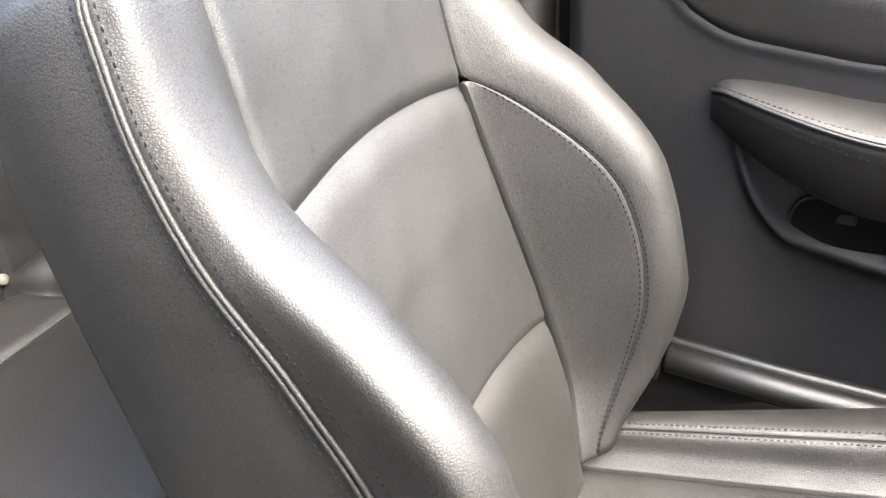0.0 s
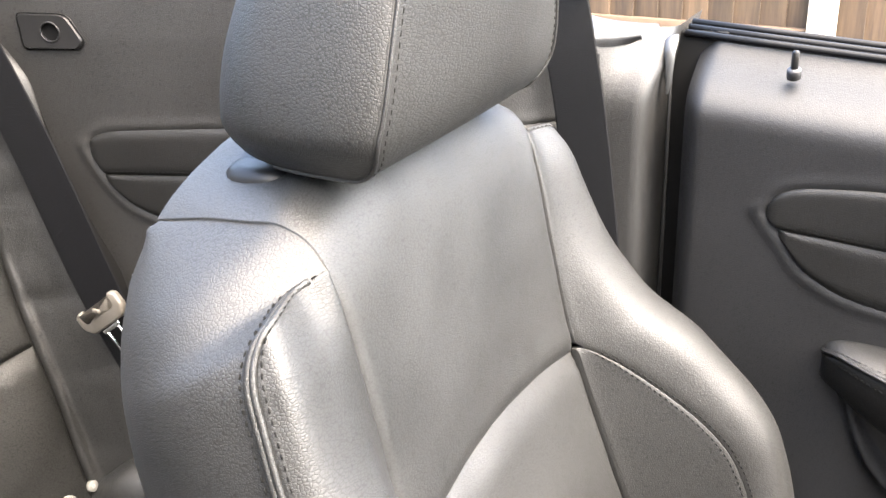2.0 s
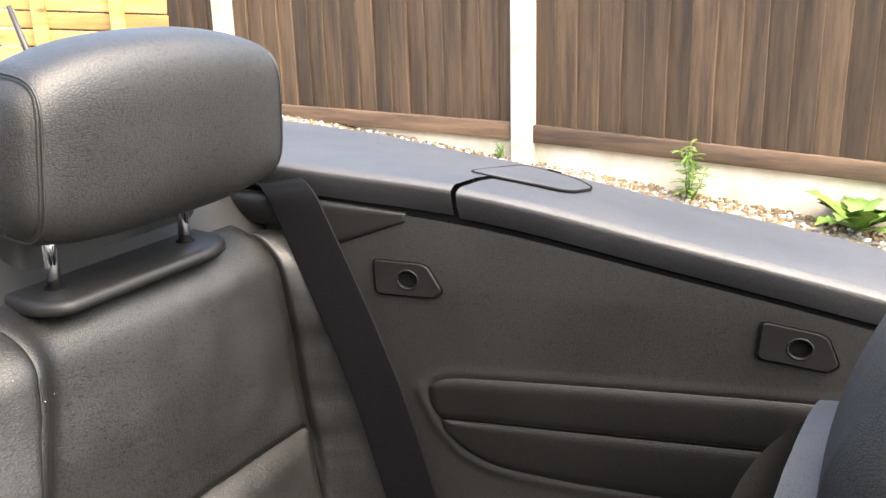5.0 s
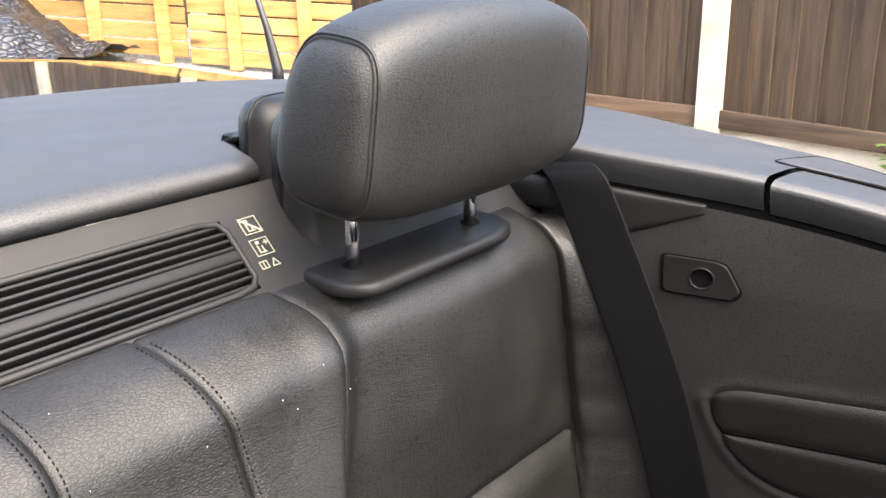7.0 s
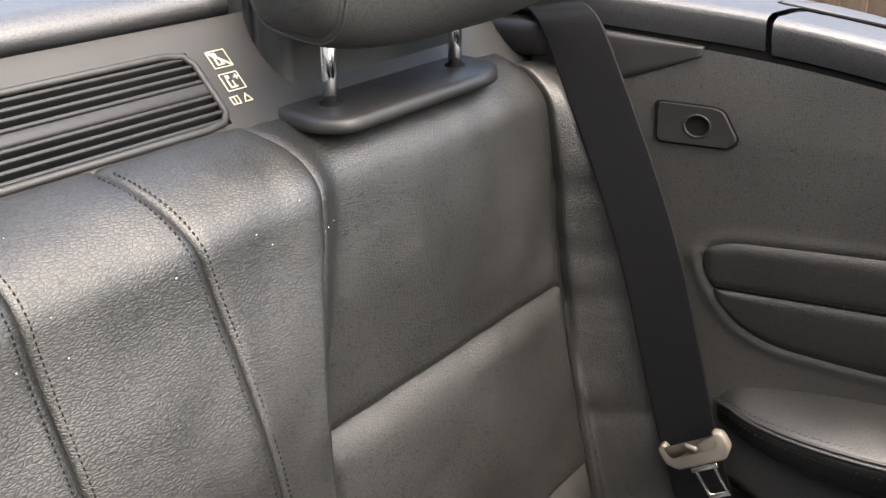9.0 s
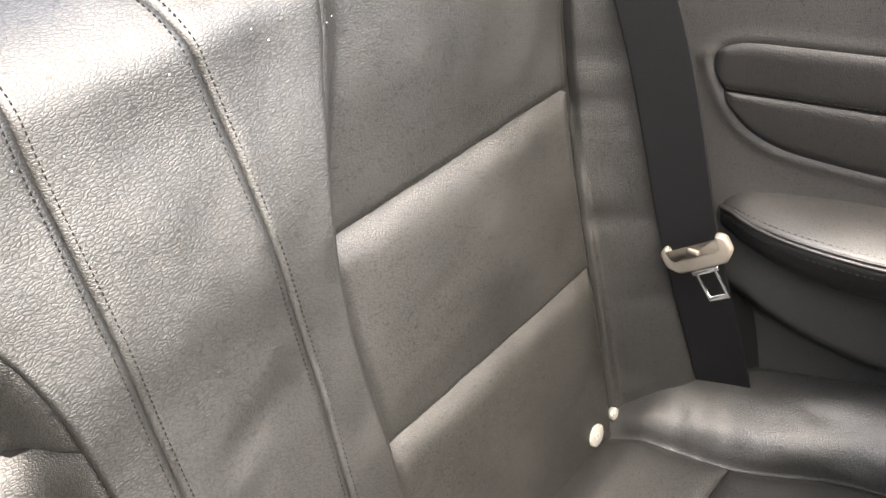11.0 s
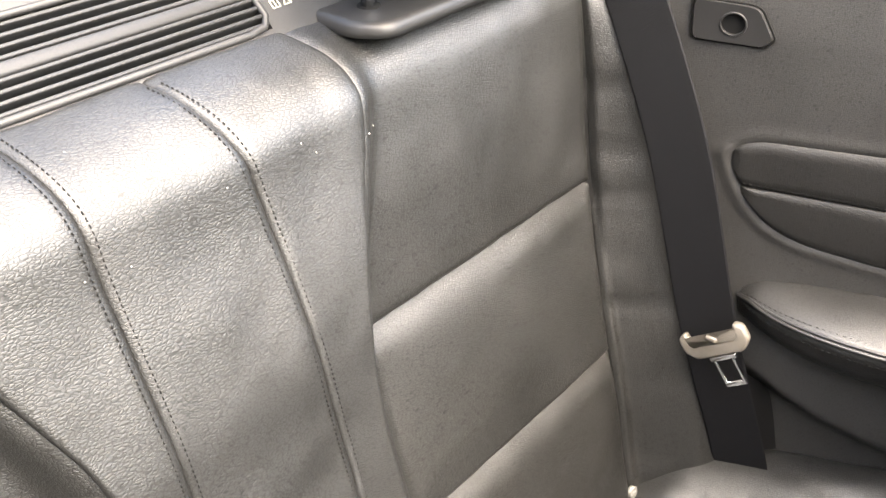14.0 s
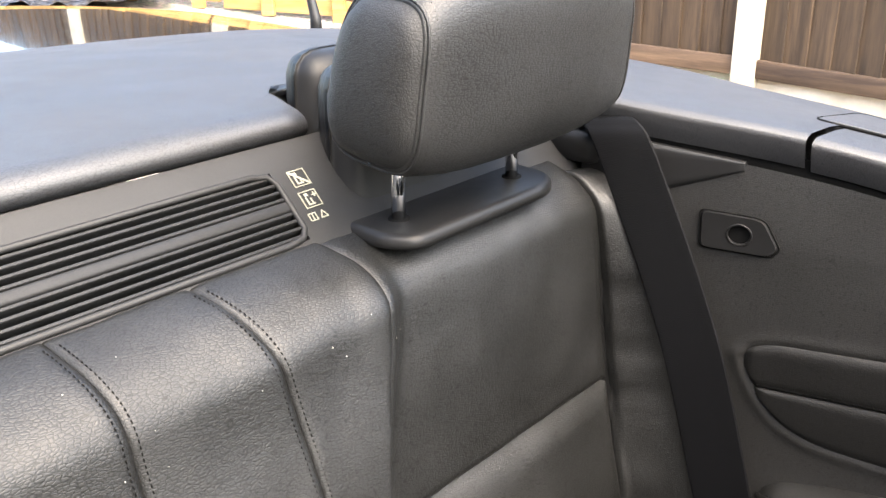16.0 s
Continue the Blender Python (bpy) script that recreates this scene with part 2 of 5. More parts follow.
def part(name, bm, mat, parent=None, label="", shade=True):
    bmesh.ops.recalc_face_normals(bm, faces=bm.faces)
    me = bpy.data.meshes.new(name)
    bm.to_mesh(me)
    bm.free()
    return finish(name, me, mat, parent, label, shade)


def quads(nu, nv, flip=False, wrap=False):
    f = []
    for j in range(nv):
        for i in range(nu):
            a, b = j * (nu + 1) + i, j * (nu + 1) + i + 1
            q = (a, b, b + nu + 1, a + nu + 1)
            f.append(q[::-1] if flip else q)
    return f


def normal_at(F, s, v, e=1e-3):
    n = (F(s + e, v) - F(s - e, v)).cross(F(s, v + e) - F(s, v - e))
    return n.normalized() if n.length > 1e-12 else Vector((0, 0, 1))


def cushion(name, F, sa, sb, va, vb, mat, parent, label="", nu=28, nv=28, tuck=0.010, reach=0.020, puff=0.0, lip=0.02, flip=False, sides=(1, 1, 1, 1), wrinkle=0.0, ease=None, rows_at=None, fold=None):
    """An upholstered panel on the surface F, between the seam curves sa(v), sb(v) and va(s), vb(s). Its edges roll down into the seams; a lip closes them.
    sides: which of its edges (low s, high s, low v, high v) roll in; ease(s, v) eases the roll."""
    def spot(p, q):
        s = sa(va(0) + (vb(0) - va(0)) * q) * (1 - p) + sb(va(0) + (vb(0) - va(0)) * q) * p
        v = va(s) * (1 - q) + vb(s) * q
        s = sa(v) * (1 - p) + sb(v) * p
        return s, v
    nv = len(rows_at) - 1 if rows_at else nv
    base = [[F(*spot(i / nu, j / nv)) for i in range(nu + 1)] for j in range(nv + 1)]
    wide = sum((base[nv // 2][i + 1] - base[nv // 2][i]).length for i in range(nu))
    tall = sum((base[j + 1][nu // 2] - base[j][nu // 2]).length for j in range(nv))
    # closer rows near the edges, where the roll is
    def spread(n, length):
        k = [i / n for i in range(n + 1)]
        return [0.5 - 0.5 * math.cos(math.pi * t) * (0.55 + 0.45 * abs(math.cos(math.pi * t))) if length > 0.05 else t for t in k]
    ps, qs = spread(nu, wide), spread(nv, tall)
    ps[0], ps[-1], qs[0], qs[-1] = 0, 1, 0, 1
    if rows_at:
        qs = [(v - rows_at[0]) / (rows_at[-1] - rows_at[0]) for v in rows_at]
    sign = -1 if flip else 1
    reaches = reach if isinstance(reach, tuple) else (reach,) * 4
    rows = []
    for j in range(-1, nv + 2):
        row = []
        for i in range(-1, nu + 2):
            p, q = ps[min(max(i, 0), nu)], qs[min(max(j, 0), nv)]
            s, v = spot(p, q)
            n = normal_at(F, s, v) * sign
            gaps = (p * wide, (1 - p) * wide, q * tall, (1 - q) * tall)
            k = max([0.0] + [1 - g / r for g, r, on in zip(gaps, reaches, sides) if on])
            off = -tuck * k * k * (ease(s, v) if ease else 1) + puff * (1 - (2 * p - 1) ** 2) * (1 - (2 * q - 1) ** 2)
            at = F(s, v)
            if wrinkle:
                off += wrinkle * noise.fractal(at * 22, 1.0, 2.0, 3)
            if fold:
                off += fold(s, v)
            if (i == -1 and sides[0]) or (i == nu + 1 and sides[1]) or (j == -1 and sides[2]) or (j == nv + 1 and sides[3]):
                off -= lip
            row.append(at + n * off)
        rows.append(row)
    verts = [p for r in rows for p in r]
    return poly(name, verts, quads(nu + 2, nv + 2, flip), mat, parent, label)


def soften(ob, times):
    """Evens out a panel's inside; its rim and the two rows beside it stay."""
    bm = bmesh.new()
    bm.from_mesh(ob.data)
    rim = {v for v in bm.verts if v.is_boundary}
    for _ in range(2):
        rim |= {e.other_vert(v) for v in rim for e in v.link_edges}
    inner = [v for v in bm.verts if v not in rim]
    for _ in range(times):
        bmesh.ops.smooth_vert(bm, verts=inner, factor=0.5, use_axis_x=True, use_axis_y=True, use_axis_z=True)
    bm.to_mesh(ob.data)
    bm.free()


def const(c):
    return lambda x: c


def stitches(name, F, line, parent, label="", gap=0.0060, long=0.0036, thick=0.0010, lift=0.0012, flip=False):
    """A row of thread along a line of (s, v) spots on F."""
    pts = [F(*p) + normal_at(F, *p) * (-lift if flip else lift) for p in line]
    ns = [normal_at(F, *p) * (-1 if flip else 1) for p in line]
    return thread(name, pts, ns, parent, label, gap, long, thick)


def thread(name, pts, ns, parent, label="", gap=0.0058, long=0.0036, thick=0.0006, mat=None):
    run = [0.0]
    for a, b in zip(pts, pts[1:]):
        run.append(run[-1] + (b - a).length)
    verts, faces = [], []
    at, k = gap * 0.5, 0
    while at < run[-1]:
        while run[k + 1] < at:
            k += 1
        t = (at - run[k]) / (run[k + 1] - run[k])
        c = pts[k].lerp(pts[k + 1], t)
        d = (pts[k + 1] - pts[k]).normalized()
        n = ns[k]
        side = d.cross(n).normalized()
        b = len(verts)
        for x, w in ((-0.5, 0.3), (-0.25, 1.0), (0.25, 1.0), (0.5, 0.3)):
            up = n * (thick * (0.9 if w == 1.0 else -0.3))
            verts += [c + d * (x * long) + side * (thick * 0.6 * w) + n * (-thick * 0.4), c + d * (x * long) + up, c + d * (x * long) - side * (thick * 0.6 * w) + n * (-thick * 0.4)]
        for r in range(3):
            o = b + 3 * r
            faces += [(o, o + 1, o + 4, o + 3), (o + 1, o + 2, o + 5, o + 4)]
        at += gap
    ob = poly(name, verts, faces, mat or THREAD, parent, label)
    ob["kind"] = "stuff"
    return ob


def tube(name, pts, radius, mat, parent=None, label="", n=10, ends=True):
    """A round bar along points; radius may be a list."""
    pts = [Vector(p) for p in pts]
    rad = radius if isinstance(radius, (list, tuple)) else [radius] * len(pts)
    verts, faces = [], []
    ref = None
    for i, p in enumerate(pts):
        d = (pts[min(i + 1, len(pts) - 1)] - pts[max(i - 1, 0)]).normalized()
        ref = ref if ref is not None else (Vector((0, 0, 1)) if abs(d.z) < 0.9 else Vector((1, 0, 0)))
        u = d.cross(ref).normalized()
        w = u.cross(d).normalized()
        ref = w
        verts += [p + (u * math.cos(2 * math.pi * k / n) + w * math.sin(2 * math.pi * k / n)) * rad[i] for k in range(n)]
    for i in range(len(pts) - 1):
        for k in range(n):
            a, b = i * n + k, i * n + (k + 1) % n
            faces.append((a, b, b + n, a + n))
    if ends:
        faces += [tuple(range(n))[::-1], tuple(range((len(pts) - 1) * n, len(pts) * n))]
    return poly(name, verts, faces, mat, parent, label)


def bar(name, size, at, mat, parent=None, label="", round_=0.004, turn=None, seg=2):
    """A box with rounded edges."""
    bm = bmesh.new()
    bmesh.ops.create_cube(bm, size=1)
    bmesh.ops.scale(bm, vec=size, verts=bm.verts)
    if round_:
        bmesh.ops.bevel(bm, geom=bm.edges[:], offset=round_, segments=seg, profile=0.5, affect="EDGES")
    m = Matrix.Translation(at) @ (turn.to_4x4() if turn is not None else Matrix())
    bmesh.ops.transform(bm, matrix=m, verts=bm.verts)
    return part(name, bm, mat, parent, label, shade=seg > 1)


def plate(name, outline, frame_m, depth, mat, parent=None, label="", round_=0.003, seg=2):
    """A flat plate from an outline, extruded by depth along the frame's z, its rim rounded."""
    bm = bmesh.new()
    lo = [bm.verts.new((x, y, 0)) for x, y in outline]
    f = bm.faces.new(lo)
    got = bmesh.ops.extrude_face_region(bm, geom=[f])
    up = [g for g in got["geom"] if isinstance(g, bmesh.types.BMVert)]
    bmesh.ops.translate(bm, vec=(0, 0, depth), verts=up)
    if round_:
        es = [e for e in bm.edges if all(v in up for v in e.verts)]
        bmesh.ops.bevel(bm, geom=es, offset=round_, segments=seg, profile=0.5, affect="EDGES")
    bmesh.ops.transform(bm, matrix=frame_m, verts=bm.verts)
    return part(name, bm, mat, parent, label)


def rounded(pts, r, n=5):
    """An outline with its corners rounded."""
    out = []
    for i, p in enumerate(pts):
        p = Vector(p)
        a, b = Vector(pts[i - 1]) - p, Vector(pts[(i + 1) % len(pts)]) - p
        k = min(r, a.length * 0.45, b.length * 0.45)
        a, b = p + a.normalized() * k, p + b.normalized() * k
        for j in range(n + 1):
            t = j / n
            out.append(tuple(a * (1 - t) ** 2 + p * (2 * t * (1 - t)) + b * t * t))
    return out


def sweep(name, stations, mat, parent=None, label="", close=False, caps=True):
    """A skin through a list of cross-sections, each a list of as many points."""
    n = len(stations[0])
    verts = [p for s in stations for p in s]
    faces = []
    for j in range(len(stations) - 1):
        for i in range(n if close else n - 1):
            a, b = j * n + i, j * n + (i + 1) % n
            faces.append((a, b, b + n, a + n))
    if caps and close:
        faces += [tuple(range(n))[::-1], tuple(range((len(stations) - 1) * n, len(stations) * n))]
    bm = bmesh.new()
    vs = [bm.verts.new(v) for v in verts]
    for f in faces:
        bm.faces.new([vs[i] for i in f])
    return part(name, bm, mat, parent, label)


# ---- ground and fence ----
GROUND_AT_CAR = 0.044
def ground_z(x, y):
    k = step(1.35, 2.5, y) + step(-2.3, -3.6, x) * step(2.5, 1.35, y)
    return (GROUND_AT_CAR - 0.109 * max(min(x, 6), -9)) * k - 0.03 * (1 - k)


def build_ground():
    verts, n = [], 64
    def far(k):
        t = 2 * k / n - 1
        return math.copysign(9 * abs(t) + 400 * max(0, abs(t) - 0.6) ** 3 / 0.064, t)
    for j in range(n + 1):
        for i in range(n + 1):
            x, y = far(i), far(j)
            verts.append((x, y, ground_z(x, y) + 0.012 * noise.noise(Vector((x * 1.7, y * 1.7, 0)))))
    g = poly("ground", verts, quads(n, n), GRAVEL)
    tagged(g, "loose yellow-brown gravel covering the sloping yard", "ground", kind="structure")
    # loose stones along the foot of the fence
    rng = random.Random(4)
    sv, sf = [], []
    ico = [Vector((math.cos(a) * math.cos(b), math.sin(a) * math.cos(b), math.sin(b))) for b in (-0.9, 0.35) for a in (0.3, 1.6, 2.9, 4.1, 5.3)] + [Vector((0, 0, 1))]
    tris = [(i, (i + 1) % 5, 5 + (i + 1) % 5, 5 + i) for i in range(5)] + [(5 + i, 5 + (i + 1) % 5, 10) for i in range(5)]
    for _ in range(9000):
        x, y = rng.uniform(-4.2, 1.6), 4.16 - 1.5 * rng.random() ** 1.6
        y += 0.057 * (x + 1.0)
        r = rng.uniform(0.006, 0.017)
        m = Euler((rng.uniform(-0.5, 0.5), rng.uniform(-0.5, 0.5), rng.uniform(0, 6.3))).to_matrix()
        sc = (r * rng.uniform(0.8, 1.5), r * rng.uniform(0.7, 1.2), r * rng.uniform(0.5, 0.9))
        b = len(sv)
        at = Vector((x, y, ground_z(x, y) + r * 0.3))
        sv += [at + m @ Vector((v.x * sc[0], v.y * sc[1], v.z * sc[2])) for v in ico]
        sf += [tuple(b + k for k in f) for f in tris]
    st = poly("gravel_stones", sv, sf, STONE)
    tagged(st, "loose rounded yellow and brown gravel stones by the fence", "gravel", kind="stuff")


FENCE_Y0, FENCE_SLOPE = 4.068, 0.057
def fence_y(x):
    return FENCE_Y0 + FENCE_SLOPE * (x + 2.446)


POSTS = [-11.9, -9.97, -8.04, -6.12, -4.25, -2.383, -0.455, 1.475, 3.40]
FOOT = [1.3, 1.1, 0.9, 0.70, 0.50, 0.305, 0.10, -0.11, -0.32]
def post_mesh():
    bm = bmesh.new()
    bmesh.ops.create_cube(bm, size=1)
    bmesh.ops.scale(bm, vec=(0.115, 0.10, 2.3), verts=bm.verts)
    bmesh.ops.bevel(bm, geom=bm.edges[:], offset=0.008, segments=2, profile=0.5, affect="EDGES")
    me = bpy.data.meshes.new("fence_post")
    bm.to_mesh(me)
    bm.free()
    me.materials.append(CONCRETE)
    return me


def build_fence():
    me = post_mesh()
    for x, z in zip(POSTS, FOOT):
        ob = new("fence_post", me)
        ob.location = (x, fence_y(x) - 0.02, z + 1.05)
        ob.rotation_euler = (0, 0, math.atan(FENCE_SLOPE))
        tagged(ob, "pale weathered square concrete fence post set in gravel", "fence post", "concrete posts of the garden fence")
    # one feather-edged board, thicker on one side
    rng = random.Random(11)
    boards = []
    for k in range(4):
        bm = bmesh.new()
        w, h = 0.128, 1.80
        prof = [(-w / 2, 0.0), (w / 2, 0.004), (w / 2, -0.020), (w / 2 - 0.003, -0.023), (-w / 2, -0.005)]
        rows = []
        for j in range(7):
            z = h * j / 6
            bend = 0.004 * math.sin(j * 1.1 + k)
            rows.append([bm.verts.new((x + 0.0015 * math.sin(j * 2 + k), y + bend, z)) for x, y in prof])
        for a, b in zip(rows, rows[1:]):
            for i in range(5):
                bm.faces.new((a[i], a[(i + 1) % 5], b[(i + 1) % 5], b[i]))
        bm.faces.new(rows[0][::-1])
        bm.faces.new(rows[-1])
        bmesh.ops.recalc_face_normals(bm, faces=bm.faces)
        bme = bpy.data.meshes.new("board")
        bm.to_mesh(bme)
        bm.free()
        bme.materials.append(WOOD)
        boards.append(bme)
    lift = [(1.2, 1.18), (1.0, 0.98), (0.82, 0.80), (0.62, 0.60), (0.535, 0.505), (0.50, 0.415), (0.285, 0.20), (0.08, 0.0)]
    for k, (xa, xb) in enumerate(zip(POSTS, POSTS[1:])):
        za, zb = lift[k]
        xm, slope = (xa + xb) / 2, (zb - za) / (xb - xa)
        panel = thing("timber_fence", (xm, fence_y(xm), (za + zb) / 2), "dark brown stained featheredge timber fence panel between concrete posts", "fence panel", "panels of the garden fence")
        bottom = bar("rail", (xb - xa - 0.10, 0.038, 0.085), (xm, fence_y(xm) - 0.033, (za + zb) / 2 - 0.043), RAIL_WOOD, panel, "weathered horizontal timber kick rail", 0.004,
                     Euler((0, math.atan(-slope), math.atan(FENCE_SLOPE))).to_matrix())
        n = 17
        for i in range(n):
            x = xa + 0.10 + (xb - xa - 0.20) * i / (n - 1)
            ob = new("board", boards[rng.randrange(4)])
            ob.parent = panel
            ob.location = Vector((x, fence_y(x) - 0.006, za + slope * (x - xa) - 0.02)) - panel.location
            ob.rotation_euler = (rng.uniform(-0.003, 0.003), rng.uniform(-0.004, 0.004), math.atan(FENCE_SLOPE) + rng.uniform(-0.02, 0.02))
        gb = bar("gravel_board", (xb - xa - 0.06, 0.045, 0.42), (xm, fence_y(xm) + 0.005, (za + zb) / 2 - 0.085 - 0.205), CONCRETE, None, "", 0.006,
                 Euler((0, math.atan(-slope), math.atan(FENCE_SLOPE))).to_matrix())
        tagged(gb, "pale concrete gravel board under the fence panel", "gravel board", "gravel boards of the garden fence")


def build_pine_fence():
    """A low run of new pine boards on upright battens at the end of the yard."""
    a, b = Vector((-6.9, 2.05, 0)), Vector((-4.35, 3.62, 0))
    d = (b - a).normalized()
    turn = Matrix.Rotation(math.atan2(d.y, d.x), 3, "Z")
    f = thing("pine_screen", (a + b) / 2 + Vector((0, 0, 0.6)), "new yellow pine horizontal slatted panel leaning by the fence", "timber panel")
    n = Vector((d.y, -d.x, 0))
    for r in range(7):
        for k in range(3):
            p0 = a.lerp(b, k / 3 + 0.003)
            p1 = a.lerp(b, (k + 1) / 3 - 0.003)
            c = (p0 + p1) / 2
            c.z = ground_z(c.x, c.y) + 0.07 + r * 0.098
            bar("slat", ((p1 - p0).length, 0.018, 0.088), c, PINE, f, "", 0.003, turn @ Euler((0, 0.058, 0)).to_matrix(), 1)
    for k in range(7):
        c = a.lerp(b, (k + 0.35) / 7) + n * 0.03
        c.z = ground_z(c.x, c.y) + 0.36
        bar("batten", (0.075, 0.04, 0.72), c, PINE, f, "", 0.004, turn, 1)


def leaf_blade(bm, base, heading, length, width, rise, droop, lobes):
    rows = []
    n = 9
    for i in range(n + 1):
        t = i / n
        out = length * t
        z = rise * math.sin(min(t * 1.4, 1.57)) - droop * t * t
        c = Vector(base) + Vector((math.cos(heading) * out, math.sin(heading) * out, z))
        w = width * (math.sin(math.pi * min(0.06 + 0.94 * t, 1)) ** 0.7) * (1 + lobes * (1 if i % 2 else -0.6)) * (0.4 + 0.6 * t)
        side = Vector((-math.sin(heading), math.cos(heading), 0)) * w
        rows.append([bm.verts.new(c + side + Vector((0, 0, w * 0.35))), bm.verts.new(c), bm.verts.new(c - side + Vector((0, 0, w * 0.35)))])
    for a, b in zip(rows, rows[1:]):
        bm.faces.new((a[0], a[1], b[1], b[0]))
        bm.faces.new((a[1], a[2], b[2], b[1]))


def weed(x, y, size, kind, seed, label):
    rng = random.Random(seed)
    z = ground_z(x, y)
    w = thing("weed", (x, y, z), label, "weed", "weeds in the gravel")
    if kind == "rosette":
        for k in range(20):
            bm = bmesh.new()
            h = k * 2.4 + rng.uniform(-0.3, 0.3)
            leaf_blade(bm, (x, y, z + 0.01), h, size * rng.uniform(0.6, 1.05), size * 0.25, size * rng.uniform(0.25, 0.75), size * rng.uniform(0.0, 0.3), 0.35)
            part("leaf", bm, LEAF, w)
    else:
        for s in range(6):
            h = rng.uniform(0, 6.28)
            top = Vector((x + math.cos(h) * size * 0.3 * rng.random(), y + math.sin(h) * size * 0.2 * rng.random(), z + size * rng.uniform(0.55, 1.0)))
            foot = Vector((x + rng.uniform(-0.02, 0.02), y + rng.uniform(-0.02, 0.02), z))
            tube("stem", [foot, foot.lerp(top, 0.5) + Vector((0.01, 0, 0)), top], [0.004, 0.003, 0.0015], LEAF, w, n=5)
            bm = bmesh.new()
            for k in range(13):
                c = foot.lerp(top, (k + 2) / 14)
                leaf_blade(bm, c, k * 2.4 + s, size * rng.uniform(0.16, 0.3), size * 0.045, size * 0.06, size * 0.05, 0.2)
            part("foliage", bm, LEAF, w)


def unseen_wall():
    """A plain wall added out of view on the near side; it cuts and bounces light."""
    verts = [Vector((x, y, z)) for y in (-3.4, -3.65) for z in (-1.2, 4.0) for x in (-9.0, 7.0)]
    w = poly("added_wall", verts, [(0, 1, 3, 2), (5, 4, 6, 7), (4, 0, 2, 6), (1, 5, 7, 3), (2, 3, 7, 6)], RENDERED, shade=False)
    tagged(w, "plain grey rendered wall added out of view to shape the light", "wall", kind="structure")


build_ground()
unseen_wall()
build_fence()
build_pine_fence()
weed(-0.80, 4.02, 0.23, "rosette", 1, "broad-leaved green dandelion-like weed in the gravel")
weed(-1.52, 3.98, 0.27, "bush", 2, "upright small-leaved green weed at the fence foot")
weed(-0.24, 4.10, 0.10, "rosette", 3, "small green seedling weed in the gravel")
weed(-2.50, 4.00, 0.09, "bush", 5, "tiny green weed beside a concrete post")
tarp_bm = bmesh.new()
bmesh.ops.create_grid(tarp_bm, x_segments=24, y_segments=24, size=0.75)
for v in tarp_bm.verts:
    x, y = v.co.x, v.co.y
    v.co = Vector((x, y, 0.42 * max(0, 1 - (x * x + y * y) / 0.5) + 0.10 * noise.fractal(Vector((x * 4, y * 4, 0)), 1, 2, 4))) + Vector((-6.1, 2.12, 0.72))
tagged(part("plastic_sheet", tarp_bm, TARP), "crumpled glossy black plastic sheet on the gravel", "plastic sheet")


# ---- car body: covers, lid, boot ----
def quarter_y(x):
    """The inner trim's side face behind the door, which flares out towards the front."""
    return 0.9055 + 0.254 * x + 0.050 * step(-0.45, -0.32, x)


car = thing("convertible_car", (-0.9, 0.19, 0.1), "black open-top car body with dark grained covers, roof folded away", "car")


def lid_z(x, y):
    return 1.128 + 0.012 * math.sin((x + 1.12) * 2.0) - 0.050 * ((y - 0.19) / 0.95) ** 2 - 0.02 * step(-1.5, -1.85, x) - 0.030 * step(0.58, 0.76, y) * step(-1.5, -1.2, x)


def outer_y(x):
    return curve((-2.3, 0.86), (-1.8, 0.95), (-1.2, 1.0), (-0.8, 1.0), (-0.3, 0.985), (0.6, 0.985))(x)


# main field of the folded-roof lid, its front edge rolled down
def lid_point(a, y):
    x = -1.125 - 0.63 * a
    if a < 0:
        t = min(-a, 1)
        return Vector((-1.125 + 0.024 * math.sin(t * 2.6), y, lid_z(-1.125, y) - 0.0135 * (1 - math.cos(t * 2.6))))
    if a > 1:
        t = min(a - 1, 1)
        return Vector((-1.755 - 0.014 * math.sin(t * 1.57), y, lid_z(-1.755, y) - 0.03 * (1 - math.cos(t * 1.57))))
    return Vector((x, y, lid_z(x, y)))


stations = []
for a in [-1, -0.9, -0.8, -0.7, -0.6, -0.5, -0.4, -0.3, -0.2, -0.1] + [i / 16 for i in range(17)] + [1.3, 1.6, 2.0]:
    row = []
    for k in range(82):
        y = -0.62 + (1.0 + 0.62) * k / 81
        p = lid_point(a, y)
        # the rear corners are rounded in plan
        pull = max(0, abs(y - 0.19) - 0.55)
        if a > 0:
            p.x += 0.55 * pull ** 1.5 * min(a, 1)
        # the front edge is cut away for the roll-over cover
        if a <= 0:
            p.x -= 0.075 * step(0.390, 0.406, y) * (1 - step(0.60, 0.68, y))
        if y > 0.985:
            p.z -= 0.02
        row.append(p)
    stations.append(row)
lid = sweep("roof_lid", stations, VINYL, car, "dark blue-grey grained lid over the folded roof")


# side arms of the lid and the fixed caps before them: a rolled inner face and a top sloping outwards
CAP_FALL = curve((-1.3, 0.035), (-0.8, 0.045), (-0.46, 0.014), (-0.3, 0.008))
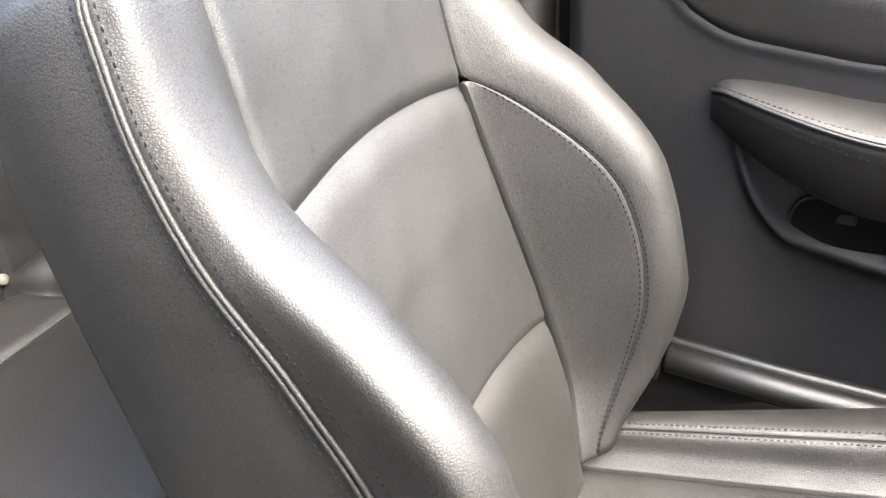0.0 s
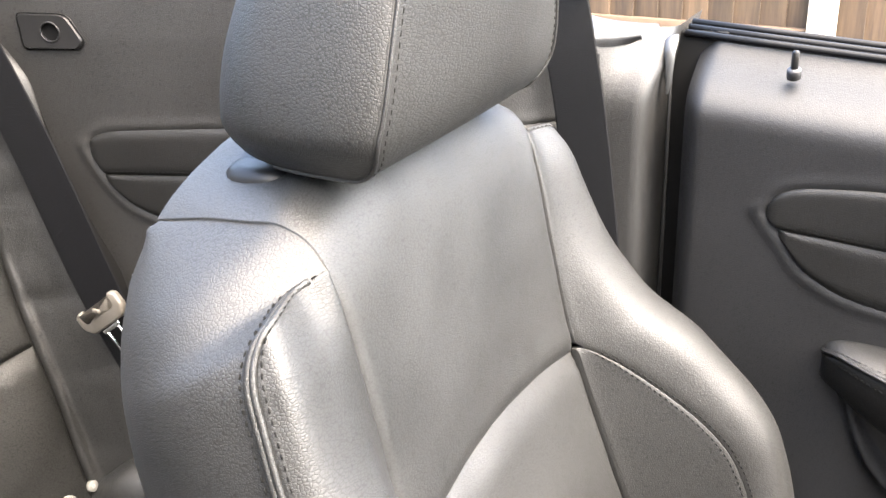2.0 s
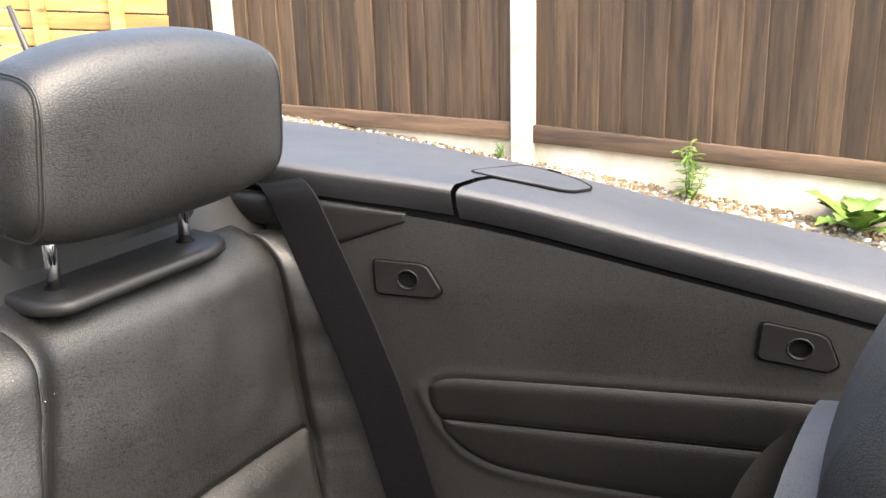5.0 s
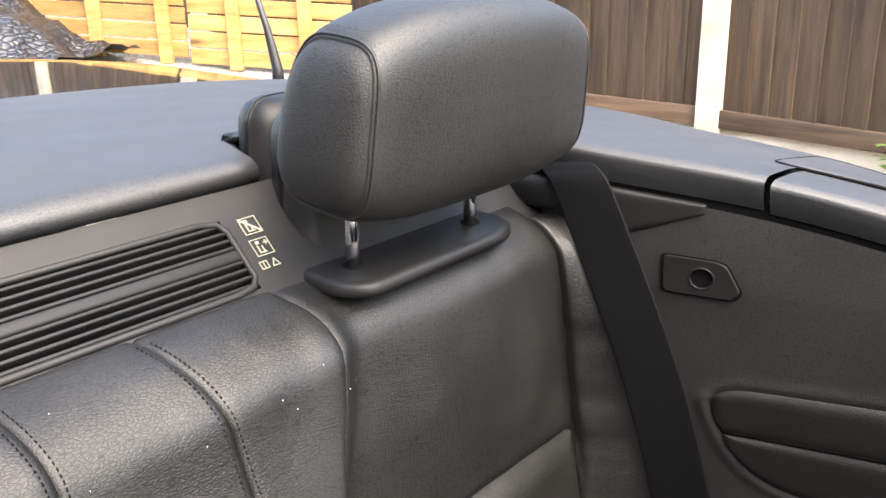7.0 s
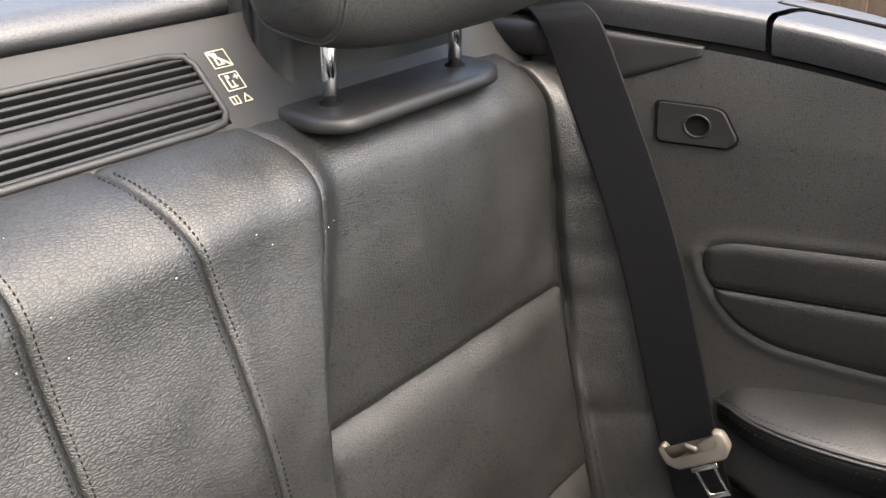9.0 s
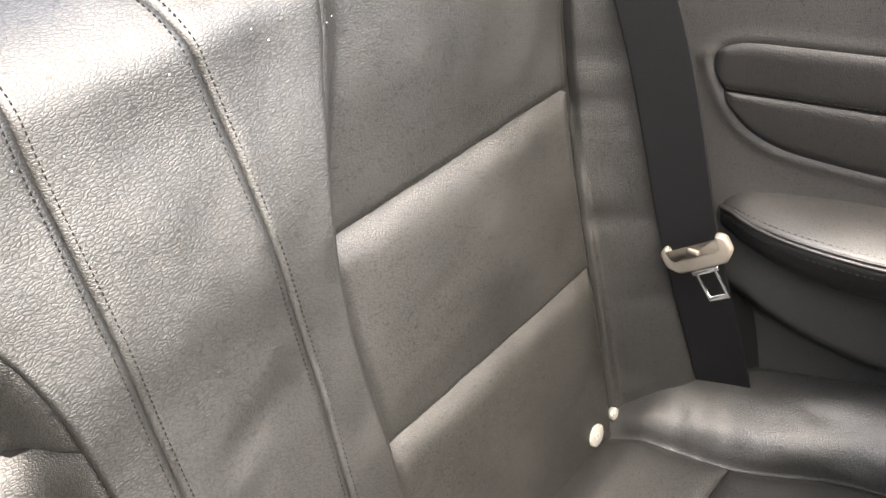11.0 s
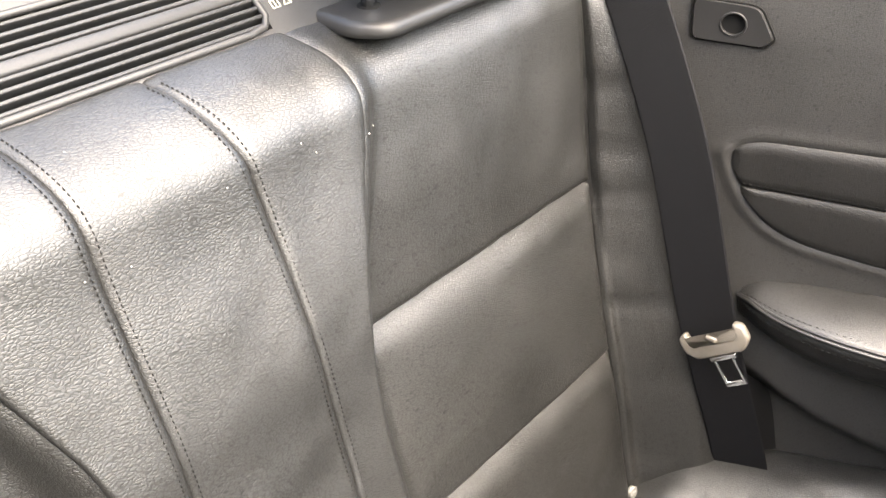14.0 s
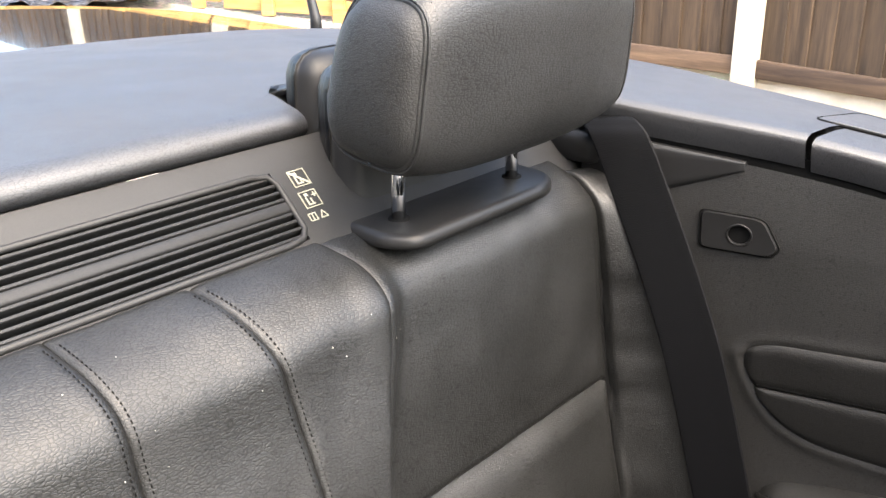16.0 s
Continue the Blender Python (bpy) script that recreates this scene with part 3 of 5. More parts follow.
def cap_section(x, inner, top, face):
    yo = outer_y(x)
    pts = []
    for k in range(7):
        t = k / 6
        pts.append(Vector((x, inner + 0.004 - 0.006 * math.sin(t * 1.57), top - face * (1 - t))))
    for k in range(1, 6):
        t = k / 5 * 1.2
        pts.append(Vector((x, inner - 0.002 + 0.007 * (1 - math.cos(t)) + 0.006 * k / 5, top + 0.005 * math.sin(t))))
    for k in range(1, 9):
        t = k / 8
        y = inner + 0.012 + (yo - inner - 0.012) * t
        pts.append(Vector((x, y, top + 0.006 - CAP_FALL(x) * t ** 1.2 - 0.03 * max(0, t - 0.85) / 0.15)))
    for k in range(1, 5):
        pts.append(Vector((x, yo + 0.012 * k / 4, top - 0.04 - 0.20 * k / 4)))
    return pts


cap_top = curve((-1.30, 1.112), (-1.10, 1.106), (-0.987, 1.096), (-0.82, 1.079), (-0.616, 1.039), (-0.461, 1.006), (-0.40, 0.989), (-0.36, 0.978), (-0.31, 0.972))
FACE = curve((-1.3, 0.026), (-0.46, 0.026), (-0.36, 0.012), (-0.31, 0.007))
cap_in = curve((-1.30, 0.60), (-1.10, 0.635), (-0.95, 0.668), (-0.82, 0.704), (-0.616, 0.752), (-0.461, 0.790), (-0.40, 0.815), (-0.343, 0.868), (-0.31, 0.920))
stations = [cap_section(x, cap_in(x), cap_top(x), 0.026) for x in [-1.28 + 0.4535 * i / 18 for i in range(19)]]
sweep("lid_arm", stations, VINYL, car, "side arm of the folded-roof lid")
stations = [cap_section(x, cap_in(x), cap_top(x) - 0.002, FACE(x)) for x in [-0.8215 + (0.8215 - 0.318) * i / 30 for i in range(31)]]
stations.append([p + Vector((0.004, 0.004, -0.02)) for p in stations[-1]])
sweep("side_cap", stations, VINYL, car, "dark grained cap along the car's side")
# black filler in the gap between the two; a black strip paints the shadow under both
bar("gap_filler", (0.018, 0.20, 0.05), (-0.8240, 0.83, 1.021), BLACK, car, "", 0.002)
poly("cap_groove_shade", [Vector((x, cap_in(x) + 0.006 - dy, cap_top(x) - FACE(x) * 0.7 - dz)) for x in [-1.25 + 0.93 * i / 30 for i in range(31)] for dy, dz in ((0, 0), (-0.004, 0.05))],
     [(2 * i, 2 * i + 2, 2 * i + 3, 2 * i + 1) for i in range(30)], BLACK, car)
# the small flap set in the cap behind the gap
def cap_surface(x, y):
    t = (y - cap_in(x) - 0.012) / (outer_y(x) - cap_in(x) - 0.012)
    return cap_top(x) + 0.005 - CAP_FALL(x) * max(t, 0) ** 1.2
fo = rounded([(-0.850, 0.772), (-0.745, 0.798), (-0.743, 0.862), (-0.782, 0.902), (-0.852, 0.912)], 0.02)
fv = [Vector((x, y, cap_surface(x, y) + 0.0012)) for x, y in fo] + [Vector((x + (-0.79 - x) * 0.05, y + (0.85 - y) * 0.05, cap_surface(x, y) + 0.0022)) for x, y in fo]
nfo = len(fo)
poly("cap_flap", fv + [Vector((x, y, cap_surface(x, y) - 0.01)) for x, y in fo], [(i, (i + 1) % nfo, nfo + (i + 1) % nfo, nfo + i) for i in range(nfo)] + [tuple(range(nfo, 2 * nfo))] + [(2 * nfo + i, 2 * nfo + (i + 1) % nfo, (i + 1) % nfo, i) for i in range(nfo)],
     VINYL, car, "grey flap outlined by a groove", shade=False)
tube("flap_groove", [(x, y, cap_surface(x, y) + 0.0008) for x, y in fo + fo[:1]], 0.0016, BLACK, car, n=6)

# boot lid, black gloss, and the body side
stations = []
for i in range(14):
    t = i / 13
    x = -1.775 - 0.62 * t
    row = []
    for k in range(29):
        u = k / 28 * 2 - 1
        y = 0.19 + (0.86 - 0.10 * t) * u
        row.append(Vector((x + 0.10 * abs(u) ** 3, y, 1.088 + 0.030 * t - 0.055 * abs(u) ** 2.5 - 0.12 * max(0, t - 0.8) / 0.2)))
    stations.append(row)
sweep("boot_lid", stations, PAINT, car, "glossy black boot lid mirroring the fence")
stations = []
for x in [-2.3 + 3.3 * i / 20 for i in range(21)]:
    yo = outer_y(x)
    top = 0.955 if x > -0.31 else cap_top(x) - 0.05 if x > -1.28 else 1.02
    stations.append([Vector((x, yo + dy, z)) for dy, z in ((-0.02, top), (0.012, top - 0.03), (0.05, 0.75), (0.07, 0.55), (0.05, 0.30), (0.0, 0.20))])
sweep("body_side", stations, PAINT, car, "glossy black outer side")
stations = [[Vector((-2.42, y, z)) for y in (-0.5, 0.19, 0.9)] for z in (0.25, 0.6, 1.02)]
sweep("tail", stations, PAINT, car, "glossy black tail")
near = []
for x in [-2.3 + 3.3 * i / 20 for i in range(21)]:
    yo = 0.38 - outer_y(x)
    top = 0.965 if x > -0.31 else cap_top(x) if x > -1.28 else 1.08
    near.append([Vector((x, yo + dy, z)) for dy, z in ((0.13, 0.30), (0.12, top - 0.06), (0.09, top), (0.03, top - 0.005), (-0.012, top - 0.03), (-0.05, 0.75), (-0.07, 0.55), (-0.05, 0.30), (0.0, 0.20))])
sweep("body_near_side", near, PLASTIC, car, "plain dark near side of the body")
tube("aerial", [(-1.74, 0.925, 1.05), (-1.742, 0.926, 1.085), (-1.76, 0.925, 1.15), (-1.79, 0.92, 1.24)], [0.011, 0.009, 0.006, 0.004], RUBBER, car, "short black rubber aerial")
for wx in (-1.36, 1.30):
    for wy, out in ((1.005, 1), (-0.625, -1)):
        ring = []
        for k in range(49):
            a = 2 * math.pi * k / 48
            ring.append([Vector((wx + r * math.cos(a), wy + out * d, 0.283 + r * math.sin(a))) for r, d in ((0.205, -0.16), (0.28, -0.17), (0.312, -0.13), (0.312, 0.04), (0.285, 0.075), (0.215, 0.068), (0.205, 0.03))])
        tyre = sweep("wheel", ring, RUBBER, car, "black tyre on a grey rim")
        hub = [[Vector((wx + r * math.cos(2 * math.pi * k / 48), wy + out * d, 0.283 + r * math.sin(2 * math.pi * k / 48))) for r, d in ((0.206, 0.05), (0.19, 0.03), (0.06, 0.05), (0.002, 0.052))] for k in range(49)]
        sweep("rim", hub, CHROME, tyre, "silver alloy rim")
floor_pan = poly("floor_pan", [Vector((x, y, 0.24)) for x in (-1.2, 1.0) for y in (-0.55, 0.98)], [(0, 1, 3, 2)], RUBBER, car, "dark carpeted floor", shade=False)

# ---- rear side trim ----
def qp(x, z, out=0.0):
    """A place on the rear side trim; out is towards the cabin."""
    lean = 0.05 * max(0, z - 0.98) - 0.06 * max(0, 0.72 - z)
    return Vector((x + 0.246 * out, quarter_y(x) + lean - 0.969 * out, z))


trim = thing("rear_side_trim", (-0.6, 0.75, 0.5), "black grained rear side trim panel with padded insert", "trim panel")
ins_top = curve((-0.855, 0.868), (-0.845, 0.878), (-0.825, 0.884), (-0.79, 0.886), (-0.70, 0.890), (-0.485, 0.896), (-0.30, 0.898))
ins_low = curve((-0.855, 0.864), (-0.848, 0.848), (-0.832, 0.821), (-0.81, 0.800), (-0.78, 0.788), (-0.749, 0.784), (-0.694, 0.780), (-0.50, 0.776), (-0.30, 0.775))


def rim_of(low, top, x0, x1):
    xs = [x0 + (x1 - x0) * (k / 90) ** 1.8 for k in range(91)]
    return np.array([(x, low(x)) for x in xs]), np.array([(x, top(x)) for x in xs])


def swage(x, z, rims, low, top, x0):
    """Raised edge round an insert, strongest below it, and the shallow seat that holds the pad."""
    lo = float(np.min(np.hypot(rims[0][:, 0] - x, rims[0][:, 1] - z)))
    hi = float(np.min(np.hypot(rims[1][:, 0] - x, rims[1][:, 1] - z)))
    d = min(lo, hi)
    if x > x0 and low(x) <= z <= top(x):
        return -0.006 * step(0.0, 0.012, d)
    return 0.0024 * math.exp(-((lo - 0.005) / 0.0055) ** 2) * step(0.0, 0.005, lo) + 0.0012 * math.exp(-((hi - 0.005) / 0.006) ** 2) * step(0.0, 0.004, hi)


RIM_Q = rim_of(ins_low, ins_top, -0.855, -0.30)
TUCK = curve((-0.86, 0.66), (-0.79, 0.636), (-0.766, 0.623), (-0.707, 0.600), (-0.643, 0.588), (-0.30, 0.57))
def trim_relief(x, z):
    return (0.014 * step(TUCK(x) + 0.12, TUCK(x), z) - 0.030 * step(TUCK(x) + 0.004, TUCK(x) - 0.032, z)) * step(-0.86, -0.76, x) + swage(x, z, RIM_Q, ins_low, ins_top, -0.855)


nx, nz = 200, 170
top_edge = lambda x: cap_top(x) - FACE(x) - 0.006
verts = []
for j in range(nz + 1):
    for i in range(nx + 1):
        x = -1.00 + 0.655 * i / nx
        z = 0.40 + (top_edge(x) - 0.40) * j / nz
        verts.append(qp(x, z, trim_relief(x, z)))
poly("panel", verts, quads(nx, nz), PLASTIC, trim, "black grained plastic")
Fq = lambda s, v: qp(s, v, 0.004)
mid_line = lambda s: 0.836 + 0.018 * (s + 0.841)
cushion("upper_insert", Fq, const(-0.852), const(-0.31), lambda s: max(mid_line(s), ins_low(s) + 0.001), ins_top, INSERT, trim, "padded black leather insert", 60, 14, 0.0035, 0.009, 0.001, 0.012)
cushion("lower_insert", Fq, const(-0.840), const(-0.31), ins_low, lambda s: max(mid_line(s), ins_low(s) + 0.002), INSERT, trim, "padded black leather insert", 60, 12, 0.0035, 0.009, 0.001, 0.012)
for dz in (0.005, -0.005):
    stitches("stitching", Fq, [(-0.84 + 0.52 * i / 120, mid_line(-0.84 + 0.52 * i / 120) + dz) for i in range(121)], trim, "dark twin stitching", thick=0.0006)


def knob_plate(x, z, tilt):
    g = thing("trim_plate", qp(x, z), "small black plastic trim plate with a round recess", "trim plate", "recessed plates of the side trim")
    yaw = math.atan(0.254)
    m = Matrix.Translation(qp(x, z, 0.0015)) @ Matrix.Rotation(yaw, 4, "Z") @ Matrix.Rotation(radians(90), 4, "X") @ Matrix.Rotation(tilt, 4, "Z")
    out = rounded([(-0.031, -0.0165), (0.029, -0.0165), (0.036, -0.009), (0.022, 0.014), (0.014, 0.0165), (-0.033, 0.0175)], 0.006)
    bm = bmesh.new()
    hole = [(0.0105 * math.cos(2 * math.pi * k / 24) + 0.002, 0.0095 * math.sin(2 * math.pi * k / 24)) for k in range(24)]
    edges = []
    for loop in (out, hole):
        vs = [bm.verts.new((x, y, 0.0026)) for x, y in loop]
        edges += [bm.edges.new((vs[k], vs[(k + 1) % len(vs)])) for k in range(len(vs))]
    bmesh.ops.triangle_fill(bm, edges=edges, use_beauty=True)
    got = bmesh.ops.extrude_face_region(bm, geom=bm.faces[:])
    down = [v for v in got["geom"] if isinstance(v, bmesh.types.BMVert)]
    bmesh.ops.translate(bm, vec=(0, 0, -0.0045), verts=down)
    for v in down:
        if v.co.xy.length > 0.0135:
            v.co.xy *= 1.09
    bmesh.ops.transform(bm, matrix=m, verts=bm.verts)
    part("plate", bm, SMOOTH, g, shade=False)
    tube("edge_groove", [m @ Vector((x * 1.085, y * 1.085, 0.0)) for x, y in out + out[:1]], 0.0009, BLACK, g, n=6, ends=False)
    rim = [m @ Vector((x * 1.04, y * 1.04, 0.0026)) for x, y in hole + hole[:1]]
    tube("rim", rim, 0.0010, SMOOTH, g, n=6, ends=False)
    # black disc paints the shade at the bottom of the shallow hole
    poly("recess", [m @ Vector((x, y, -0.0008)) for x, y in hole], [tuple(range(24))], BLACK, g, shade=False)


knob_plate(-0.871, 0.9885, -0.01)
knob_plate(-0.512, 0.951, -0.13)


def armrest(parent, F_y, x0, x1, z_top, deep, tall, label, stretch):
    """A padded rest: a lens-shaped top swelling out from the trim, a stitched edge, a dark underside."""
    swell = lambda x: deep * (1 - (1 - min(max((x - x0) / stretch, 0), 1)) ** 2.2) ** 0.75
    def top(s, v):
        w = swell(s)
        return Vector((s, F_y(s) + 0.012 - (w + 0.012) * v, z_top(s) - 0.003 - 0.014 * v ** 2 * (0.4 + 0.6 * w / deep)))
    a = cushion("armrest", top, const(x0 + 0.002), const(x1), const(0.0), const(1.0), ARM, parent, label, 60, 18, 0.003, 0.006, 0.004, 0.01, True)
    def face(s, v):
        w = swell(s)
        return Vector((s, F_y(s) - w * (1 - 0.55 * max(v, 0) ** 2.2), z_top(s) - 0.005 - 0.016 * (0.4 + 0.6 * w / deep) - (tall + 0.012) * v * (0.25 + 0.75 * w / deep)))
    cushion("edge_pad", face, const(x0 + 0.002), const(x1), const(0.0), const(1.0), INSERT, a, "leather-covered edge", 50, 12, 0.003, 0.006, 0.0, 0.01, True)
    for v, r in ((0.965, 0.0017), (1.02, 0.0019)):
        tube("piping", [top(x0 + 0.004 + (x1 - x0 - 0.006) * (i / 80) ** 1.6, v) + Vector((0, 0, 0.0004)) for i in range(81)], r, ARM, a, "sewn leather edge ridge", n=8)
    stitches("stitching", top, [(x0 + 0.015 + (x1 - x0 - 0.02) * i / 120, 0.885) for i in range(121)], a, "dark twin stitching", flip=True, lift=0.0012, thick=0.0007)
    stitches("stitching", face, [(x0 + 0.015 + (x1 - x0 - 0.02) * i / 120, 0.14) for i in range(121)], a, "dark twin stitching", flip=True, lift=0.001)
    return a


armrest(trim, quarter_y, -0.826, -0.33, curve((-0.826, 0.728), (-0.80, 0.742), (-0.69, 0.752), (-0.33, 0.745)), 0.075, 0.045, "black leather padded armrest with stitched edge", 0.16)

# triangular corner trim behind the belt and the dark belt exit
def corner(s, v):
    lo = curve((-1.02, 1.000), (-0.94, 1.021), (-0.90, 1.036), (-0.872, 1.047))(s)
    return qp(s, lo + (cap_top(s) - 0.030 - lo) * v, 0.0025)
cushion("corner_trim", corner, const(-1.02), const(-0.872), const(0.0), const(1.0), SMOOTH, trim, "smooth black corner piece", 20, 8, 0.0015, 0.004, 0.0, 0.006)
bar("belt_exit", (0.09, 0.05, 0.035), (-1.045, 0.665, 1.052), SMOOTH, trim, "black belt exit housing", 0.012)

# ---- door and pillar ----
door = thing("door_far", (0.15, 0.9, 0.4), "closed black grained door trim with padded insert and armrest", "car door")
d_top = lambda x: 0.958 - 0.10 * (x + 0.18) * 0.9
din_top = curve((-0.186, 0.822), (-0.17, 0.840), (-0.15, 0.846), (-0.09, 0.850), (0.5, 0.855))
din_low = curve((-0.186, 0.818), (-0.168, 0.795), (-0.145, 0.765), (-0.10, 0.742), (-0.04, 0.732), (0.03, 0.724), (0.5, 0.715))


def door_at(x, z, out=0.0):
    roll = 0.075 * step(-0.075, 0.0, z - d_top(x)) ** 2
    low = 0.05 * step(0.70, 0.45, z) * step(-0.12, 0.03, x)
    return Vector((x, 0.872 + roll + low - out, z))


RIM_D = rim_of(din_low, din_top, -0.186, 0.5)
def door_relief(x, z):
    return swage(x, z, RIM_D, din_low, din_top, -0.186)


SWEEP = curve((-0.11, 0.70), (-0.085, 0.62), (-0.063, 0.573), (-0.024, 0.527), (0.068, 0.497), (0.5, 0.46))
def swoosh(x, z):
    """The raised edge that sweeps down before the armrest's hollow."""
    c = SWEEP(x)
    return 0.016 * math.exp(-((z - c) / 0.012) ** 2) * step(-0.11, -0.06, x)


verts = []
nx, nz = 210, 180
for j in range(nz + 1):
    for i in range(nx + 1):
        x = -0.269 + 0.81 * i / nx
        z = 0.30 + (d_top(x) + 0.004 - 0.30) * j / nz
        edge = 0.02 * max(0, 1 - (x + 0.269) / 0.02) ** 2
        verts.append(door_at(x, z, door_relief(x, z) + swoosh(x, z) - edge))
poly("trim", verts, quads(nx, nz), DOOR_SHADED, door, "blue-black grained plastic, darkened for the door's shade")
Fd = lambda s, v: door_at(s, v, 0.004)
dmid = lambda s: 0.803 - 0.09 * (s + 0.166)
cushion("upper_insert", Fd, const(-0.183), const(0.53), lambda s: max(dmid(s), din_low(s) + 0.001), din_top, INSERT, door, "padded black leather insert", 60, 14, 0.0035, 0.009, 0.001, 0.012)
cushion("lower_insert", Fd, const(-0.170), const(0.53), din_low, lambda s: max(dmid(s), din_low(s) + 0.002), INSERT, door, "padded black leather insert", 60, 14, 0.0035, 0.009, 0.001, 0.012)
for dz in (0.005, -0.005):
    stitches("stitching", Fd, [(-0.165 + 0.6 * i / 130, dmid(-0.165 + 0.6 * i / 130) + dz) for i in range(131)], door, "dark twin stitching", thick=0.0006)
armrest(door, lambda x: 0.872, -0.122, 0.53, curve((-0.122, 0.697), (-0.10, 0.704), (0.04, 0.690), (0.53, 0.66)), 0.066, 0.075, "black leather padded door armrest with twin-stitched edge", 0.20)
pk = [(-0.026 + 0.05 * math.cos(a) * (0.5 if math.cos(a) < 0 else 6.0) + 0.02, 0.545 - 0.2 * (0.05 * math.cos(a) * (0.5 if math.cos(a) < 0 else 6.0)) + 0.034 * math.sin(a)) for a in [2 * math.pi * k / 40 for k in range(40)]]
tube("pocket_rim", [door_at(x, z, 0.003) for x, z in pk + pk[:1]], 0.0018, SMOOTH, door, "black rim of the door pocket", n=8)
# no hollow is cut: a flat black face paints the pocket's shaded inside
poly("pocket", [door_at(x, z, 0.0035) for x, z in pk] + [door_at(0.10, 0.53, 0.002)], [(k, (k + 1) % 40, 40) for k in range(40)], BLACK, door, "flat black face painting the shade inside the door pocket")
bar("pocket_catch", (0.020, 0.006, 0.014), door_at(0.022, 0.556, 0.006), SMOOTH, door, "", 0.002)
# window seals along the top
SEAL = material("black_seal", (0.006, 0.006, 0.0065), 0.5, 0.0, 0.2)[0]
for k, (dy, dz, r) in enumerate(((0.020, 0.000, 0.0045), (0.034, 0.003, 0.0045), (0.048, 0.006, 0.0045))):
    tube("window_seal", [(x, 0.946 + dy - 0.02, d_top(x) + dz) for x in (-0.285, -0.2, 0.0, 0.3, 0.55)], r * 0.75, SEAL, door, "black rubber window seal", n=8)
pin = thing("lock_pin", (-0.176, 0.905, 0.945), "black door lock pin standing in a grey collar", "lock pin")
tube("pin", [(-0.176, 0.905, 0.94), (-0.176, 0.905, 0.961), (-0.176, 0.905, 0.963)], [0.0034, 0.0034, 0.0024], SMOOTH, pin, n=14)
tube("collar", [(-0.176, 0.908, 0.938), (-0.176, 0.905, 0.9455), (-0.176, 0.9045, 0.947)], [0.0064, 0.0064, 0.0052], material("grey_collar", (0.028, 0.028, 0.030), 0.45)[0], pin, n=20)

pillar = thing("door_pillar", (-0.31, 0.9, 0.4), "black grained door pillar trim beside the shut line", "pillar trim")
stations = []
for i in range(41):
    z = 0.35 + 0.626 * i / 40
    k = 0.062 * step(0.912, 0.985, z) ** 1.25
    flare = 0.010 * step(0.90, 0.975, z)
    stations.append([Vector((x + (flare if x > -0.31 else 0), y + k * step(-0.352, -0.318, x), z)) for x, y in ((-0.372, 0.860), (-0.368, 0.849), (-0.352, 0.856), (-0.330, 0.862), (-0.313, 0.862), (-0.306, 0.864), (-0.301, 0.870), (-0.299, 0.880), (-0.299, 0.93), (-0.299, 0.975))])
sweep("trim", stations, PLASTIC, pillar)
tube("shut_seal", [(-0.2865, 0.908, 0.36), (-0.2865, 0.905, 0.8), (-0.288, 0.908, 0.93), (-0.289, 0.922, 0.962)], 0.0018, SMOOTH, pillar, "thin black rubber door seal lip", n=6)
sweep("latch_cover", [[Vector((-0.290 - w, 0.90 + d, z)), Vector((-0.290, 0.892 + d, z)), Vector((-0.290 + w, 0.90 + d, z))] for w, d, z in ((0.0015, 0.008, 0.915), (0.004, 0.004, 0.935), (0.006, 0.004, 0.955), (0.0065, 0.012, 0.966), (0.004, 0.022, 0.970))], material("grey_end_cap", (0.035, 0.036, 0.037), 0.3)[0], pillar, "grey end cap of the seal")
bar("shut_gap", (0.06, 0.02, 0.64), (-0.275, 0.957, 0.648), BLACK, pillar, "", 0.002)

sill = thing("door_sill", (0.1, 0.84, 0.33), "black padded door sill with raised rail", "door sill")
for name, y0, z0, r in (("rail", 0.866, 0.387, 0.0075), ("pad", 0.847, 0.377, 0.0165)):
    tube(name, [(x, y0 + 0.02 * step(0, 0.4, x), z0 - 0.097 * (x + 0.13)) for x in (-0.137, -0.134, 0.0, 0.15, 0.4)], [r * 0.6, r, r, r, r], ARM, sill, n=16)
bar("seat_rail_cover", (0.05, 0.02, 0.03), (-0.165, 0.83, 0.375), BLACK, sill, "", 0.005)

# ---- rear bench ----
bench = thing("rear_bench", (-0.85, 0.19, 0.35), "black leather two-place rear bench with sewn panels", "rear seat")
back_x = curve((0.36, -0.838), (0.47, -0.866), (0.66, -0.913), (0.83, -0.959), (0.95, -0.976), (1.0, -0.984))
MID = 0.19
e_mid = curve((0.40, 0.282), (0.60, 0.284), (0.75, 0.285), (0.84, 0.290), (0.88, 0.297), (0.92, 0.311), (0.96, 0.326), (0.99, 0.336), (1.04, 0.342), (1.10, 0.332))


def bench_at(y, v):
    """The backrest; v is the height up to 1.0, then goes over the top."""
    ay = abs(y - MID)
    wide = e_mid(v) - 0.287
    mid = step(0.124 + wide, 0.092 + wide, ay) * (1 - 0.55 * step(0.85, 1.0, v))
    side = step(0.42, 0.47, ay)
    out = (0.040 * mid + 0.014 * side) * step(1.22, 1.05, v) + 1.3 * max(0, ay - 0.432) * step(1.06, 0.93, v)
    if v <= 1.0:
        x, z = back_x(v), v
    else:
        t = min((v - 1.0) / 0.10, 1.2)
        x, z = -0.984 - 0.068 * (1 - math.cos(t * 1.45)) - 0.012 * t, 1.0 + 0.047 * math.sin(t * 1.35)
    z -= 0.02 * step(0.45, 0.53, ay) * step(0.9, 1.05, v)
    return Vector((x + out, y, z))


